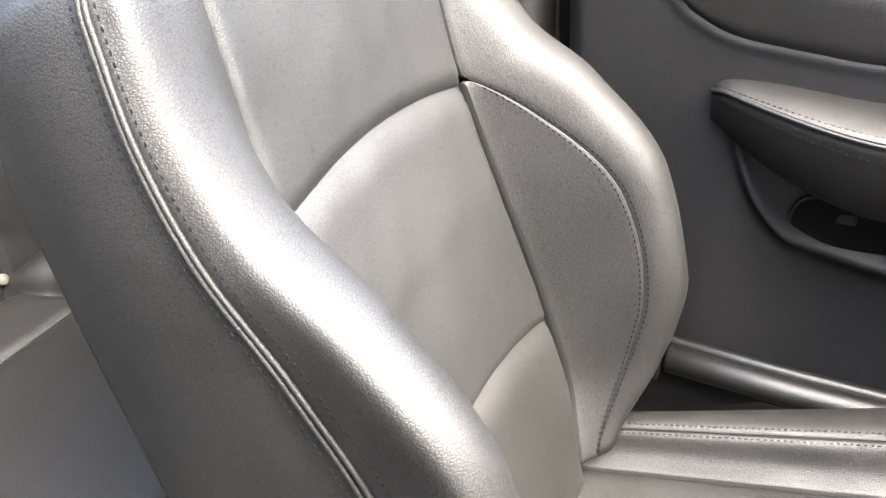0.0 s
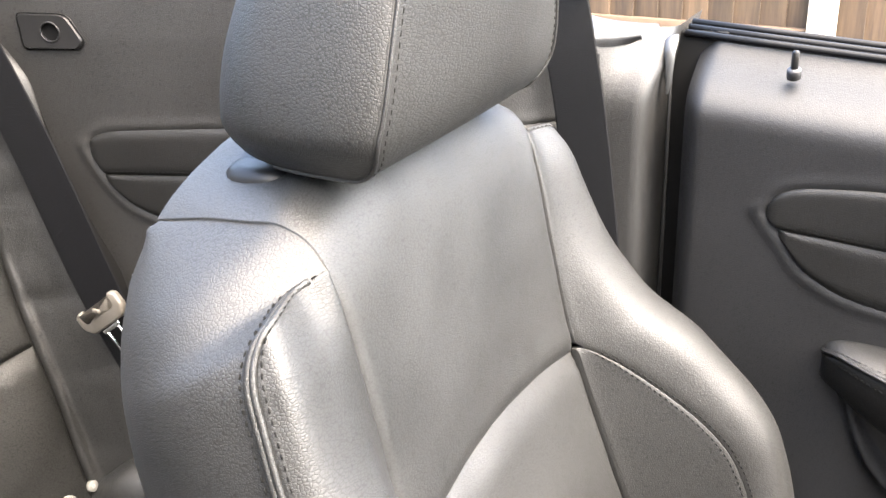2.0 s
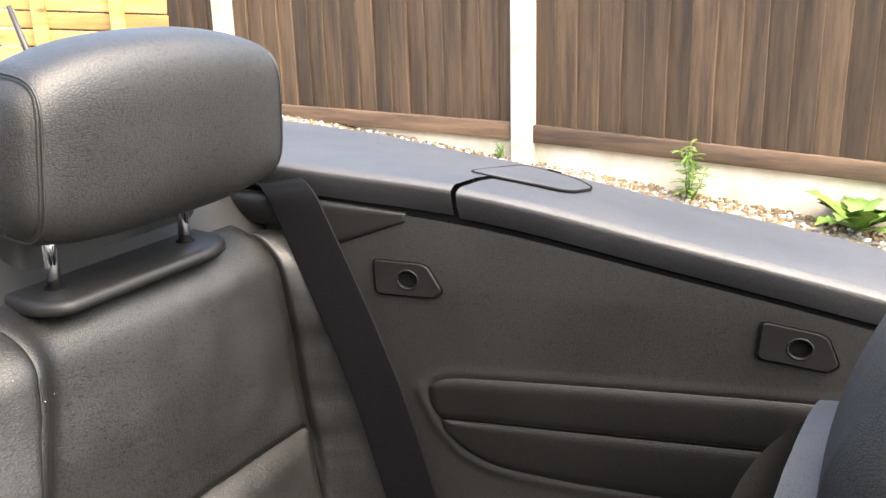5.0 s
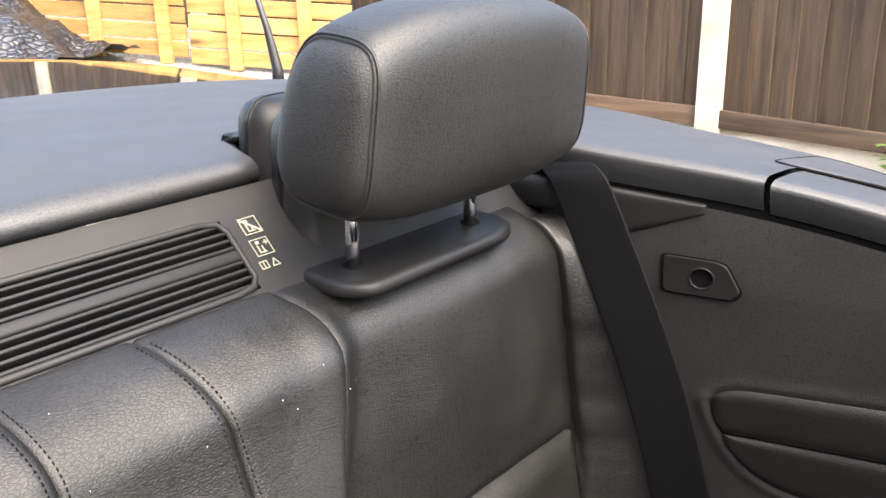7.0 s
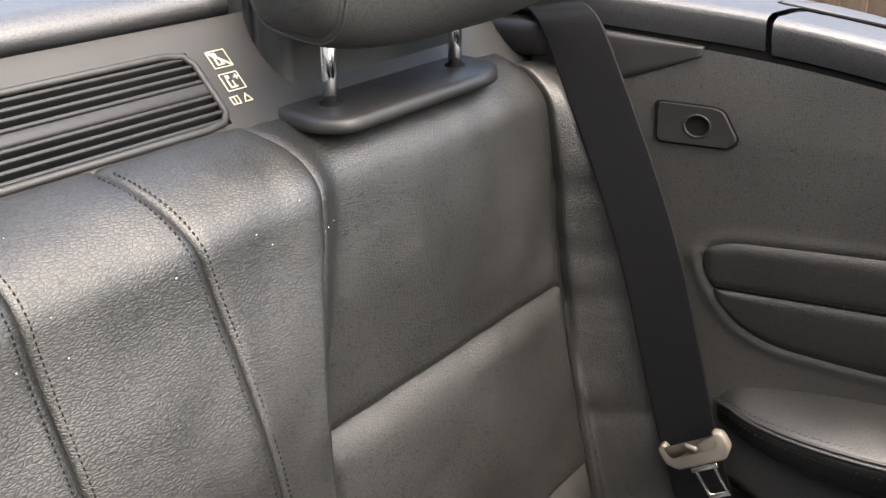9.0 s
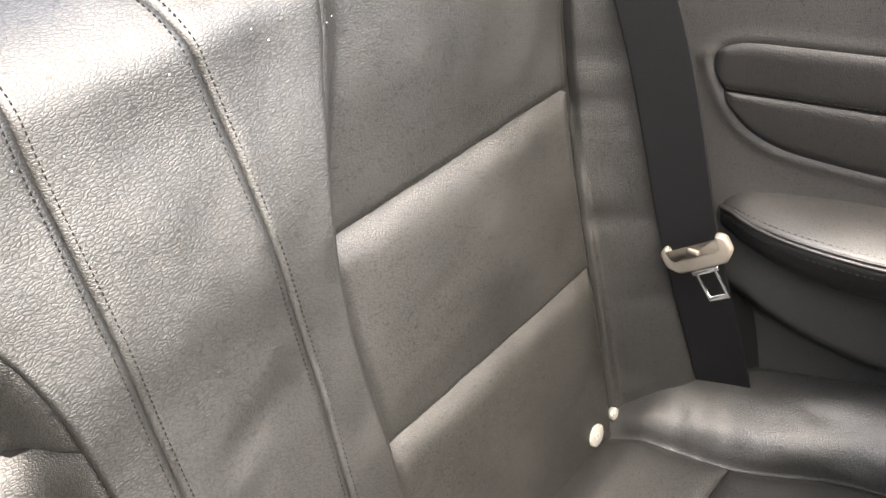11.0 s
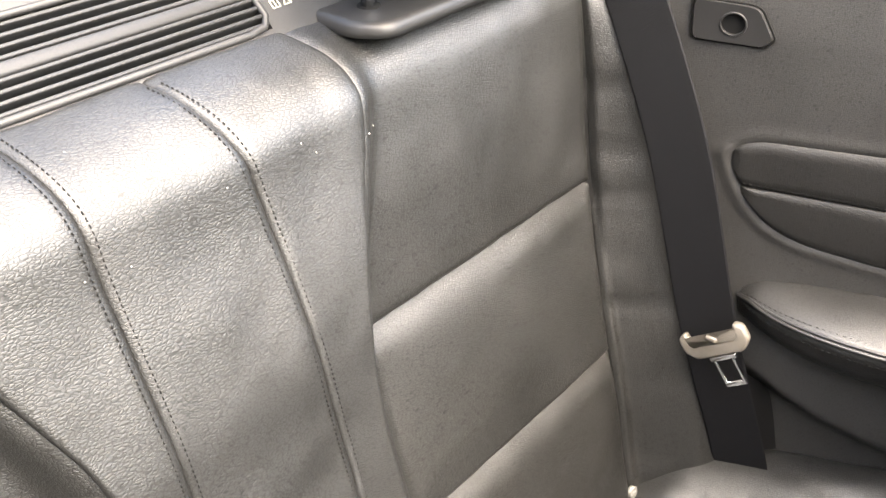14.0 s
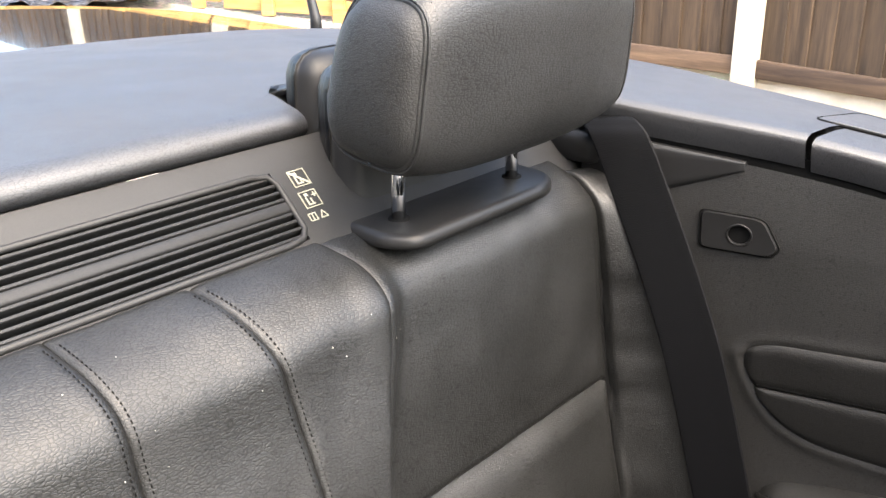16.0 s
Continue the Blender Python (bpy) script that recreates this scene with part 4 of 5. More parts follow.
B = dict(mat=BENCH, parent=bench)
s1, s2, s3 = 0.829, 0.650, 0.430
e_far = lambda v: 0.608 + 0.010 * step(0.66, 0.83, v) + 0.004 * step(0.5, 0.6, v)
def puckers(y, v):
    """Short creases drawn across the narrow bolster."""
    h = 0.0
    for at, deep, wide in ((0.925, 0.0030, 0.010), (0.862, 0.0022, 0.007), (0.815, 0.0030, 0.008), (0.792, 0.0018, 0.006), (0.70, 0.0016, 0.008), (0.61, 0.0014, 0.008)):
        d = v - at - 0.12 * (abs(y - MID) - 0.43)
        h -= deep * math.exp(-(d / wide) ** 2) * step(0.50, 0.43, abs(y - MID))
    return h


for mirror in (1, -1):
    yy = (lambda f: (lambda v: f(v))) if mirror == 1 else (lambda f: (lambda v: 2 * MID - f(v)))
    a, b = (e_mid, e_far) if mirror == 1 else (yy(e_far), yy(e_mid))
    for name, lo, hi, p in (("upper_back_panel", s1, 1.10, 0.003), ("middle_back_panel", s2, s1, 0.006), ("lower_back_panel", s3, s2, 0.006)):
        cushion(name, bench_at, a, b, const(lo), const(hi), BENCH_PANEL, bench, nu=40, nv=44, tuck=0.009, reach=(0.010, 0.012, 0.010, 0.030), puff=p, label="sewn black leather panel", wrinkle=0.0012, ease=lambda s, v: 1 - 0.6 * step(0.90, 1.0, v))
    o0, o1 = (e_far, const(0.668)) if mirror == 1 else (const(2 * MID - 0.668), yy(e_far))
    cushion("side_bolster", bench_at, o0, o1, const(0.40), const(1.07), BENCH, bench, "narrow black leather side bolster", 30, 90, 0.006, (0.008, 0.022, 0.01, 0.02), wrinkle=0.0016, fold=puckers)
m0, m1 = (lambda v: 2 * MID - e_mid(v)), e_mid
q0 = curve((0.40, 0.128), (0.77, 0.131), (0.975, 0.130), (1.02, 0.130), (1.10, 0.121))
q1 = curve((0.40, 0.229), (0.68, 0.237), (0.80, 0.244), (0.93, 0.242), (0.99, 0.239), (1.04, 0.233), (1.10, 0.220))
FOLDS = ((0.150, 0.215, 0.842, 0.880, 0.0024), (0.148, 0.225, 0.822, 0.866, 0.0018), (0.165, 0.225, 0.775, 0.800, 0.0016), (0.15, 0.20, 0.735, 0.752, 0.0012), (0.18, 0.232, 0.905, 0.925, 0.0010))
def folds(y, v):
    """Shallow creases that run across the middle panel, rising towards the door."""
    h = 0.0
    for y0, y1, v0, v1, deep in FOLDS:
        t = (y - y0) / (y1 - y0)
        d = v - (v0 + (v1 - v0) * t)
        h += deep * (0.6 * math.exp(-((d - 0.010) / 0.008) ** 2) - math.exp(-(d / 0.0055) ** 2)) * step(-0.15, 0.25, t) * step(1.15, 0.75, t)
    return h


for name, a, b in (("centre_strip", m0, q0), ("centre_panel", q0, q1), ("centre_strip", q1, m1)):
    cushion(name, bench_at, a, b, const(0.40), const(1.10), nu=24, nv=80, tuck=0.0022, reach=0.0045, lip=0.008, label="black leather centre section", wrinkle=0.0014, fold=folds, **B)
for q in (q0, q1):
    for d in (-0.0050, 0.0050):
        stitches("stitching", bench_at, [(q(0.42 + 0.67 * i / 150) + d, 0.42 + 0.67 * i / 150) for i in range(151)], bench, "dark twin stitching", gap=0.0040, long=0.0026, thick=0.0008, lift=0.0003)
# what lies behind the seams
verts = [bench_at(-0.36 + 1.10 * i / 40, 0.36 + 0.74 * j / 40) + Vector((-0.016, 0, -0.006)) for j in range(41) for i in range(41)]
poly("core", verts, quads(40, 40), BLACK, bench)

rng = random.Random(21)
sv, sf = [], []
for _ in range(16):
    y, v = rng.uniform(0.02, 0.56), rng.uniform(0.98, 1.09)
    c, r = bench_at(y, v) + normal_at(bench_at, y, v) * 0.0012, rng.uniform(0.0004, 0.0007)
    k = len(sv)
    sv += [c + Vector((dx * r, dy * r, dz * r)) for dx, dy, dz in ((1, 0, 0), (-0.6, 0.8, 0), (-0.5, -0.9, 0), (0, 0, 0.9), (0, 0, -0.9))]
    sf += [(k, k + 1, k + 3), (k + 1, k + 2, k + 3), (k + 2, k, k + 3), (k + 1, k, k + 4), (k + 2, k + 1, k + 4), (k, k + 2, k + 4)]
tagged(poly("dust_specks", sv, sf, material("pale_dust", (0.55, 0.53, 0.48), 0.9)[0]), "tiny pale specks of dust on the black leather bench", "dust", kind="stuff")

# bench cushion: centre, side and near half
seat_seam = curve((-0.90, 0.586), (-0.857, 0.592), (-0.735, 0.612), (-0.633, 0.658), (-0.37, 0.715))
seat_far = lambda x: quarter_y(x) + 0.012


def seat_at(x, y):
    """The cushion; its side swells up from the sewn line to the trim."""
    near = y < MID
    y_ = 2 * MID - y if near else y
    mid = step(0.14, 0.10, abs(y - MID))
    k = min(max((y_ - seat_seam(x)) / (seat_far(x) - seat_seam(x)), 0), 1)
    z = 0.470 + 0.06 * (x + 0.86) + (0.030 + 0.12 * (x + 0.80)) * math.sin(0.5 * math.pi * k) + 0.012 * step(0.0, 0.2, k) + 0.02 * mid
    z -= 0.05 * step(-0.45, -0.38, x) + 0.02 * step(-0.82, -0.88, x)
    return Vector((x, y, z))


def seat_creases(x, y):
    """Short folds that run up the cushion's side from the sewn line."""
    y_ = 2 * MID - y if y < MID else y
    up = y_ - seat_seam(x)
    h = 0.0
    for at, deep, wide in ((-0.785, 0.0030, 0.007), (-0.762, 0.0036, 0.008), (-0.735, 0.0020, 0.010)):
        h -= deep * math.exp(-((x - at + 0.55 * up) / wide) ** 2) * step(0.060, 0.012, up)
    return h


for mirror in (1, -1):
    flip_y = (lambda f: f) if mirror == 1 else (lambda f: (lambda x: 2 * MID - f(x)))
    lo, hi = (const(0.30), seat_seam) if mirror == 1 else (flip_y(seat_seam), const(2 * MID - 0.30))
    so, sh = (seat_seam, seat_far) if mirror == 1 else (flip_y(seat_far), flip_y(seat_seam))
    cushion("seat_panel", seat_at, const(-0.735), const(-0.37), lo, hi, INSERT, bench, "darker black seat panel", 30, 26, 0.006, 0.014, 0.005)
    cushion("seat_rear_panel", seat_at, const(-0.885), const(-0.735), lo, hi, nu=22, nv=26, tuck=0.005, reach=0.012, puff=0.003, label="black leather seat panel", **B)
    cushion("seat_bolster", seat_at, const(-0.885), const(-0.37), so, sh, nu=80, nv=30, tuck=0.006, reach=0.014, puff=0.004, label="black leather seat side", wrinkle=0.002, fold=seat_creases, **B)
cushion("seat_centre", seat_at, const(-0.885), const(-0.37), const(0.08), const(0.30), nu=30, nv=20, tuck=0.008, reach=0.02, label="black leather seat centre", **B)
poly("seat_core", [seat_at(-0.90 + 0.54 * i / 12, -0.36 + 1.1 * j / 24) - Vector((0, 0, 0.022)) for j in range(25) for i in range(13)], quads(12, 24), BLACK, bench)
# two white fixing marks low on the backrest
for y, z, r in ((0.569, 0.472, 0.0125), (0.606, 0.474, 0.0068)):
    c = bench_at(y, z)
    n = normal_at(bench_at, y, z)
    u = Vector((0, 1, 0))
    w = n.cross(u).normalized()
    t = thing("round_tag", c, "small round white tag on the black backrest", "tag", "white child-seat fixing tags")
    tube("disc", [c + n * -0.002, c + n * 0.003, c + n * 0.0036], [r, r, r * 0.88], WHITE_TAG, t, n=28)
    m = Matrix((u, w, n)).transposed().to_4x4()
    for dx, dy, sx, sy in ((-0.12, 0.25, 0.5, 0.1), (0.2, 0.0, 0.12, 0.55), (-0.1, -0.25, 0.35, 0.1), (-0.2, 0.02, 0.1, 0.4)):
        bar("mark", (sx * r, sy * r, 0.0006), c + n * 0.0038 + u * dx * r + w * dy * r, material("grey_print", (0.2, 0.2, 0.2), 0.6)[0], t, "", 0, m.to_3x3(), 1)


# ---- head restraints ----
def head_block(centre, wide, deep, tall, parent, lean, crown, nose, side_seam, fine, slope):
    """A padded block: rounded profile in x and z, swept along y; its two sides are panels of their own."""
    c = Vector(centre)
    rot = Matrix.Rotation(lean, 3, "Y")
    def prof(a):
        # rounded rectangle, fuller at the front, chamfered at the upper back
        ca, sa = math.cos(a), math.sin(a)
        e = 0.54
        x = math.copysign(abs(ca) ** e, ca) * deep / 2
        z = math.copysign(abs(sa) ** e, sa) * tall / 2
        if z > 0:
            x += nose * (z / (tall / 2)) ** 2 * (1 if x > 0 else 0.5)
        if x < 0:
            x *= 1 - slope * max(z / tall + 0.5, 0) ** 2
        if x < 0 and z > 0:
            z -= crown * (-x / (deep / 2)) ** 2
        return x, z
    def F(a, y):
        u = 2 * y / wide
        k = 1 - 0.10 * abs(u) ** 2.5
        x, z = prof(a)
        top = max(z / tall + 0.5, 0)
        return c + rot @ Vector((x * k, y * (1 - 0.055 * top ** 2), z * (1 - 0.16 * abs(u) ** 3.2) - tall * 0.05 * u * u * top))
    shell = cushion("cover", F, const(1.5 * math.pi), const(3.5 * math.pi), const(-wide / 2), const(wide / 2), LEATHER_FINE if fine else LEATHER, parent, "leather cover", 72, 30, 0.003, 0.010, 0.0, 0.006, True, (0, 0, 1, 1))
    for sgn in (-1, 1):
        verts, faces = [], []
        rings, n = 9, 64
        for r in range(rings + 1):
            k = 1 - r / rings * 0.98
            for i in range(n):
                p = F(2 * math.pi * i / n, sgn * wide / 2)
                q = c + rot @ Vector((nose * 0.2, sgn * wide / 2, -tall * 0.035))
                p = q.lerp(p, k * 0.975)
                verts.append(p + Vector((0, sgn * (side_seam * (1 - k ** 4) - 0.006 * max(0, (k - 0.86) / 0.14) ** 2), 0)))
        for r in range(rings):
            for i in range(n):
                a, b = r * n + i, r * n + (i + 1) % n
                faces.append((a, b, b + n, a + n))
        faces.append(tuple(range(rings * n, rings * n + n)))
        bm = bmesh.new()
        vs = [bm.verts.new(v) for v in verts]
        for f in faces:
            bm.faces.new([vs[i] for i in f])
        side = part("side_panel", bm, LEATHER, parent, "pebbled leather side panel")
        tube("piping", [F(2 * math.pi * i / 64, sgn * (wide / 2 - 0.001)) + (c - F(2 * math.pi * i / 64, sgn * wide / 2)) * 0.016 for i in range(65)], 0.0011, LEATHER_FINE, side, "leather piping", n=8, ends=False)
        if sgn == -1:
            line = [F(2 * math.pi * i / 200, sgn * (wide / 2 - 0.010)) for i in range(201)]
            ns = [(F(2 * math.pi * i / 200, 0) - c).normalized() for i in range(201)]
            thread("stitching", [p + n * -0.0004 for p, n in zip(line, ns)], ns, parent, "dark stitching")
    return F


rear_rest = thing("rear_head_restraint", (-1.02, 0.473, 1.06), "black leather rear head restraint on two chrome rods", "head restraint")
head_block((-0.995, 0.481, 1.169), 0.260, 0.105, 0.155, rear_rest, 0.10, 0.02, 0.004, 0.012, True, 0.25)
for y in (0.399, 0.540):
    tube("rod", [(-1.021, y, 1.042), (-1.021, y, 1.075), (-1.018, y, 1.12)], 0.0058, CHROME, rear_rest, "chrome rod", n=18)
guide = thing("head_restraint_base", (-1.02, 0.47, 1.045), "smooth black plastic base plate under the rear head restraint", "base plate")
plate("plate", rounded([(-1.068, 0.366), (-1.005, 0.364), (-0.982, 0.380), (-0.984, 0.545), (-1.000, 0.574), (-1.068, 0.582)], 0.022), Matrix.Translation((0, 0, 1.037)), 0.011, SMOOTH, guide, round_=0.007, seg=4)
for y in (0.399, 0.540):
    tube("rod_socket", [(-1.021, y, 1.046), (-1.021, y, 1.0490)], [0.0095, 0.0085], BLACK, guide, "dark rod socket", n=18)

hoop = thing("rollover_cover", (-1.14, 0.49, 1.04), "dark grey plastic roll-over hoop cover behind the head restraint", "hoop cover")
def hoop_block(name, x0, x1, y0, y1, z1, mat):
    bm = bmesh.new()
    bmesh.ops.create_cube(bm, size=1)
    bmesh.ops.scale(bm, vec=(x1 - x0, y1 - y0, z1 - 1.0), verts=bm.verts)
    bmesh.ops.translate(bm, vec=((x0 + x1) / 2, (y0 + y1) / 2, (z1 + 1.0) / 2), verts=bm.verts)
    for v in bm.verts:
        if v.co.z > 1.05:
            v.co.y += 0.020 if v.co.y < 0.49 else -0.02
            v.co.x -= 0.02
    bmesh.ops.bevel(bm, geom=bm.edges[:], offset=0.028, segments=5, profile=0.6, affect="EDGES")
    return part(name, bm, mat, hoop)
hoop_block("rear_shell", -1.150, -1.100, 0.384, 0.600, 1.163, SMOOTH)
hoop_block("front_shell", -1.097, -1.046, 0.374, 0.606, 1.160, SMOOTH)

# ---- rear shelf with the air grille ----
shelf = thing("rear_shelf", (-1.08, 0.19, 1.04), "dark grey plastic shelf with a slatted air grille", "rear shelf")
def shelf_at(y, t, lift=0.0):
    """t runs up the sloping face from the bench to the lid."""
    return Vector((-1.032 - 0.068 * t - 0.55 * lift * 0, y, 1.036 + 0.066 * t)) + Vector((0.69, 0, 0.72)) * lift
G0, G1, GY = 0.16, 0.80, 0.328
verts = [shelf_at(y, t) for t in (-0.25, G0) for y in (-0.5, 0.66)] + [shelf_at(y, t) for t in (G1, 1.05) for y in (-0.5, 0.66)] + [shelf_at(y, t) for t in (G0, G1) for y in (GY, 0.66)]
poly("face", verts, [(0, 1, 3, 2), (4, 5, 7, 6), (8, 9, 11, 10)], SHELF, shelf, "dark grey plastic", shade=False)
# black sheet behind the slats, its colour standing in for the well's shade
poly("grille_well_shade", [shelf_at(y, t, -0.018) for t in (G0 - 0.3, G1 + 0.3) for y in (-0.5, GY)], [(0, 1, 3, 2)], BLACK, shelf, shade=False)
poly("grille_wall", [shelf_at(GY, t, l) for t in (G0, G1) for l in (0, -0.02)], [(0, 1, 3, 2)], SHELF, shelf, shade=False)
tube("grille_frame", [shelf_at(-0.5, G1, 0.001), shelf_at(GY - 0.02, G1, 0.001), shelf_at(GY - 0.005, G1 - 0.03, 0.001), shelf_at(GY, G1 - 0.12, 0.001), shelf_at(GY, G0 + 0.1, 0.001), shelf_at(GY - 0.006, G0 + 0.02, 0.001), shelf_at(GY - 0.02, G0, 0.001), shelf_at(-0.5, G0, 0.001)], 0.0026, SHELF, shelf, n=8)
slat_turn = Matrix.Rotation(radians(44), 3, "Y")
for k in range(9):
    t = G0 + (G1 - G0) * (k + 0.7) / 9.4
    if k == 4:
        bar("cross_rail", (0.009, GY + 0.5, 0.006), shelf_at((GY - 0.5) / 2, t, -0.0015), SHELF, shelf, "", 0.002, slat_turn)
    else:
        bar("slat", (0.0026, GY + 0.5, 0.012), shelf_at((GY - 0.5) / 2, t, -0.005), SHELF, shelf, "", 0.0008, slat_turn)
# printed pictograms beside the grille
sx = Vector((0, 1, 0)); sy = Vector((-0.068, 0, 0.066)).normalized(); sn = Vector((0.69, 0, 0.72))
sticker = thing("pictogram", shelf_at(0.345, 0.4), "white printed warning pictograms on the dark shelf", "pictogram")
def print_bar(cx, cy, w, h, turn=0.0):
    """A printed stroke: cx across the shelf, cy up its slope."""
    c = shelf_at(0.0, 0.0) + sx * cx + sy * cy + sn * 0.0006
    m = Matrix((sx, sy, sn)).transposed() @ Matrix.Rotation(turn, 3, "Z")
    bar("print", (w, h, 0.0006), c, WHITE_PRINT, sticker, "", 0, m, 1)
for cx, cy in ((0.3492, 0.0653), (0.3480, 0.0460)):
    for dx, dy, w, h in ((-0.0076, 0, 0.0006, 0.0145), (0.0076, 0, 0.0006, 0.0145), (0, -0.0070, 0.0158, 0.0006), (0, 0.0070, 0.0158, 0.0006)):
        print_bar(cx + dx, cy + dy, w, h)
    print_bar(cx - 0.0022, cy + 0.0040, 0.0030, 0.0026)
    print_bar(cx - 0.0035, cy - 0.0015, 0.0012, 0.0068)
    print_bar(cx - 0.0010, cy - 0.0046, 0.0062, 0.0010)
    print_bar(cx + 0.0004, cy - 0.0018, 0.0010, 0.0050)
print_bar(0.3492, 0.0653, 0.0200, 0.0016, radians(-42))
print_bar(0.3530, 0.0490, 0.0042, 0.0009)
print_bar(0.3530, 0.0490, 0.0009, 0.0042)
for dx in (-0.0032, 0.0, 0.0032):
    print_bar(0.3410 + dx, 0.0312, 0.0006, 0.0060)
print_bar(0.3410, 0.0342, 0.0070, 0.0006)
print_bar(0.3410, 0.0282, 0.0070, 0.0006)
print_bar(0.3495, 0.0315, 0.0007, 0.0068, radians(-28))
print_bar(0.3526, 0.0315, 0.0007, 0.0068, radians(28))
print_bar(0.3510, 0.0284, 0.0066, 0.0007)


# ---- belts ----
def strap(name, pts, across, wide, mat, parent, label=""):
    verts = []
    fine = []
    for i in range(len(pts) - 1):
        for k in range(10):
            t = k / 10
            p0, p1, p2, p3 = (Vector(pts[max(i - 1, 0)]), Vector(pts[i]), Vector(pts[i + 1]), Vector(pts[min(i + 2, len(pts) - 1)]))
            fine.append(0.5 * ((2 * p1) + (p2 - p0) * t + (2 * p0 - 5 * p1 + 4 * p2 - p3) * t * t + (3 * p1 - p0 - 3 * p2 + p3) * t ** 3))
    fine.append(Vector(pts[-1]))
    n = len(fine)
    for i, p in enumerate(fine):
        a = Vector(across[0]).lerp(Vector(across[1]), i / (n - 1)).normalized()
        d = (fine[min(i + 1, n - 1)] - fine[max(i - 1, 0)]).normalized()
        nn = a.cross(d).normalized() * 0.0007
        for k, lift in ((-0.5, 0), (-0.47, 1), (0.47, 1), (0.5, 0), (0.47, -1), (-0.47, -1)):
            verts.append(p + a * (wide * k) + nn * lift)
    faces = [(j * 6 + i, j * 6 + (i + 1) % 6, j * 6 + 6 + (i + 1) % 6, j * 6 + 6 + i) for j in range(n - 1) for i in range(6)]
    return poly(name, verts, faces, mat, parent, label, shade=False)


belt = thing("rear_seat_belt", (-0.80, 0.68, 0.5), "black woven rear seat belt with a beige tongue", "seat belt")
strap("webbing", [(-1.018, 0.660, 1.080), (-0.990, 0.648, 1.080), (-0.960, 0.640, 1.045), (-0.887, 0.640, 0.89), (-0.832, 0.650, 0.70), (-0.788, 0.672, 0.55), (-0.778, 0.685, 0.49)], ((0.98, 0.10, 0.15), (0.95, 0.26, 0.12)), 0.058, BELT, belt)
tq = Matrix.Translation((-0.811, 0.632, 0.699)) @ Matrix.Rotation(radians(8), 4, "Z") @ Matrix.Rotation(radians(90), 4, "X") @ Matrix.Rotation(radians(35), 4, "Z")
tongue_out = [(0.96 * a, 0.72 * b) for a, b in [(-0.036, 0.022), (-0.026, 0.028), (-0.024, 0.008), (0.024, 0.008), (0.026, 0.028), (0.036, 0.022), (0.036, 0.0), (0.026, -0.014), (-0.026, -0.014), (-0.036, 0.0)]]
plate("tongue_body", rounded(tongue_out, 0.004, 3), tq, 0.008, BEIGE, belt, "worn beige plastic tongue body", 0.0025)
bar("tongue_pin", (0.012, 0.006, 0.006), tq @ Vector((0.0, 0.010, 0.007)), BEIGE, belt, "", 0.002)
for k, (x, y, w, h) in enumerate(((-0.0095, -0.028, 0.0034, 0.030), (0.0095, -0.028, 0.0034, 0.030), (0, -0.0430, 0.0224, 0.0055), (0, -0.0135, 0.028, 0.005))):
    bm = bmesh.new()
    bmesh.ops.create_cube(bm, size=1)
    bmesh.ops.scale(bm, vec=(w, h, 0.003), verts=bm.verts)
    bmesh.ops.bevel(bm, geom=bm.edges[:], offset=0.001, segments=2, profile=0.5, affect="EDGES")
    bmesh.ops.transform(bm, matrix=tq @ Matrix.Translation((x, y, 0.005)), verts=bm.verts)
    part("tongue_blade", bm, CHROME, belt, "chrome tongue blade")

front_belt = thing("front_seat_belt", (-0.40, 0.80, 0.5), "black woven front seat belt hanging beside the pillar", "seat belt")
strap("webbing", [(-0.3735, 0.825, 1.034), (-0.3585, 0.82, 0.969), (-0.3445, 0.82, 0.885), (-0.322, 0.82, 0.70), (-0.300, 0.825, 0.45)], ((0.98, 0.15, 0.02), (0.98, 0.15, 0)), 0.048, BELT, front_belt)
bar("belt_guide", (0.034, 0.016, 0.014), (-0.356, 0.822, 1.034), material("grey_plastic", (0.12, 0.12, 0.12), 0.35)[0], front_belt, "pale grey belt guide end", 0.007, seg=3)

# ---- front seat ----
seat = thing("sports_seat", (-0.30, 0.553, 0.30), "black leather front sports seat with sewn bolsters", "car seat")
SY = 0.553
cx_ = curve((-0.12, -0.160), (0.0, -0.180), (0.26, -0.228), (0.637, -0.306), (0.96, -0.352), (1.06, -0.370), (1.16, -0.394), (1.30, -0.440), (1.5, -0.51))
cz_ = curve((-0.12, 0.288), (0.0, 0.36), (0.26, 0.516), (0.637, 0.742), (0.96, 0.936), (1.06, 0.964), (1.16, 0.979), (1.30, 0.984), (1.5, 0.975))
vz = lambda z: (z - 0.36) / 0.60
D_ = curve((-0.1, 0.01), (0, 0.022), (vz(0.42), 0.066), (vz(0.46), 0.092), (vz(0.5), 0.108), (vz(0.6), 0.116), (vz(0.70), 0.082), (vz(0.765), 0.038), (vz(0.83), 0.010), (vz(0.88), 0.001), (vz(0.92), -0.007), (1.05, -0.010), (1.5, -0.010))
yr_ = curve((0, 0.132), (vz(0.40), 0.158), (vz(0.44), 0.174), (vz(0.5), 0.183), (vz(0.6), 0.186), (vz(0.7), 0.182), (vz(0.8), 0.175), (0.96, 0.164), (1.1, 0.158), (1.5, 0.15))
yo_ = curve((0, 0.150), (vz(0.40), 0.186), (vz(0.44), 0.211), (vz(0.5), 0.230), (vz(0.6), 0.236), (vz(0.7), 0.231), (vz(0.8), 0.216), (vz(0.88), 0.206), (0.96, 0.192), (1.1, 0.178), (1.5, 0.165))
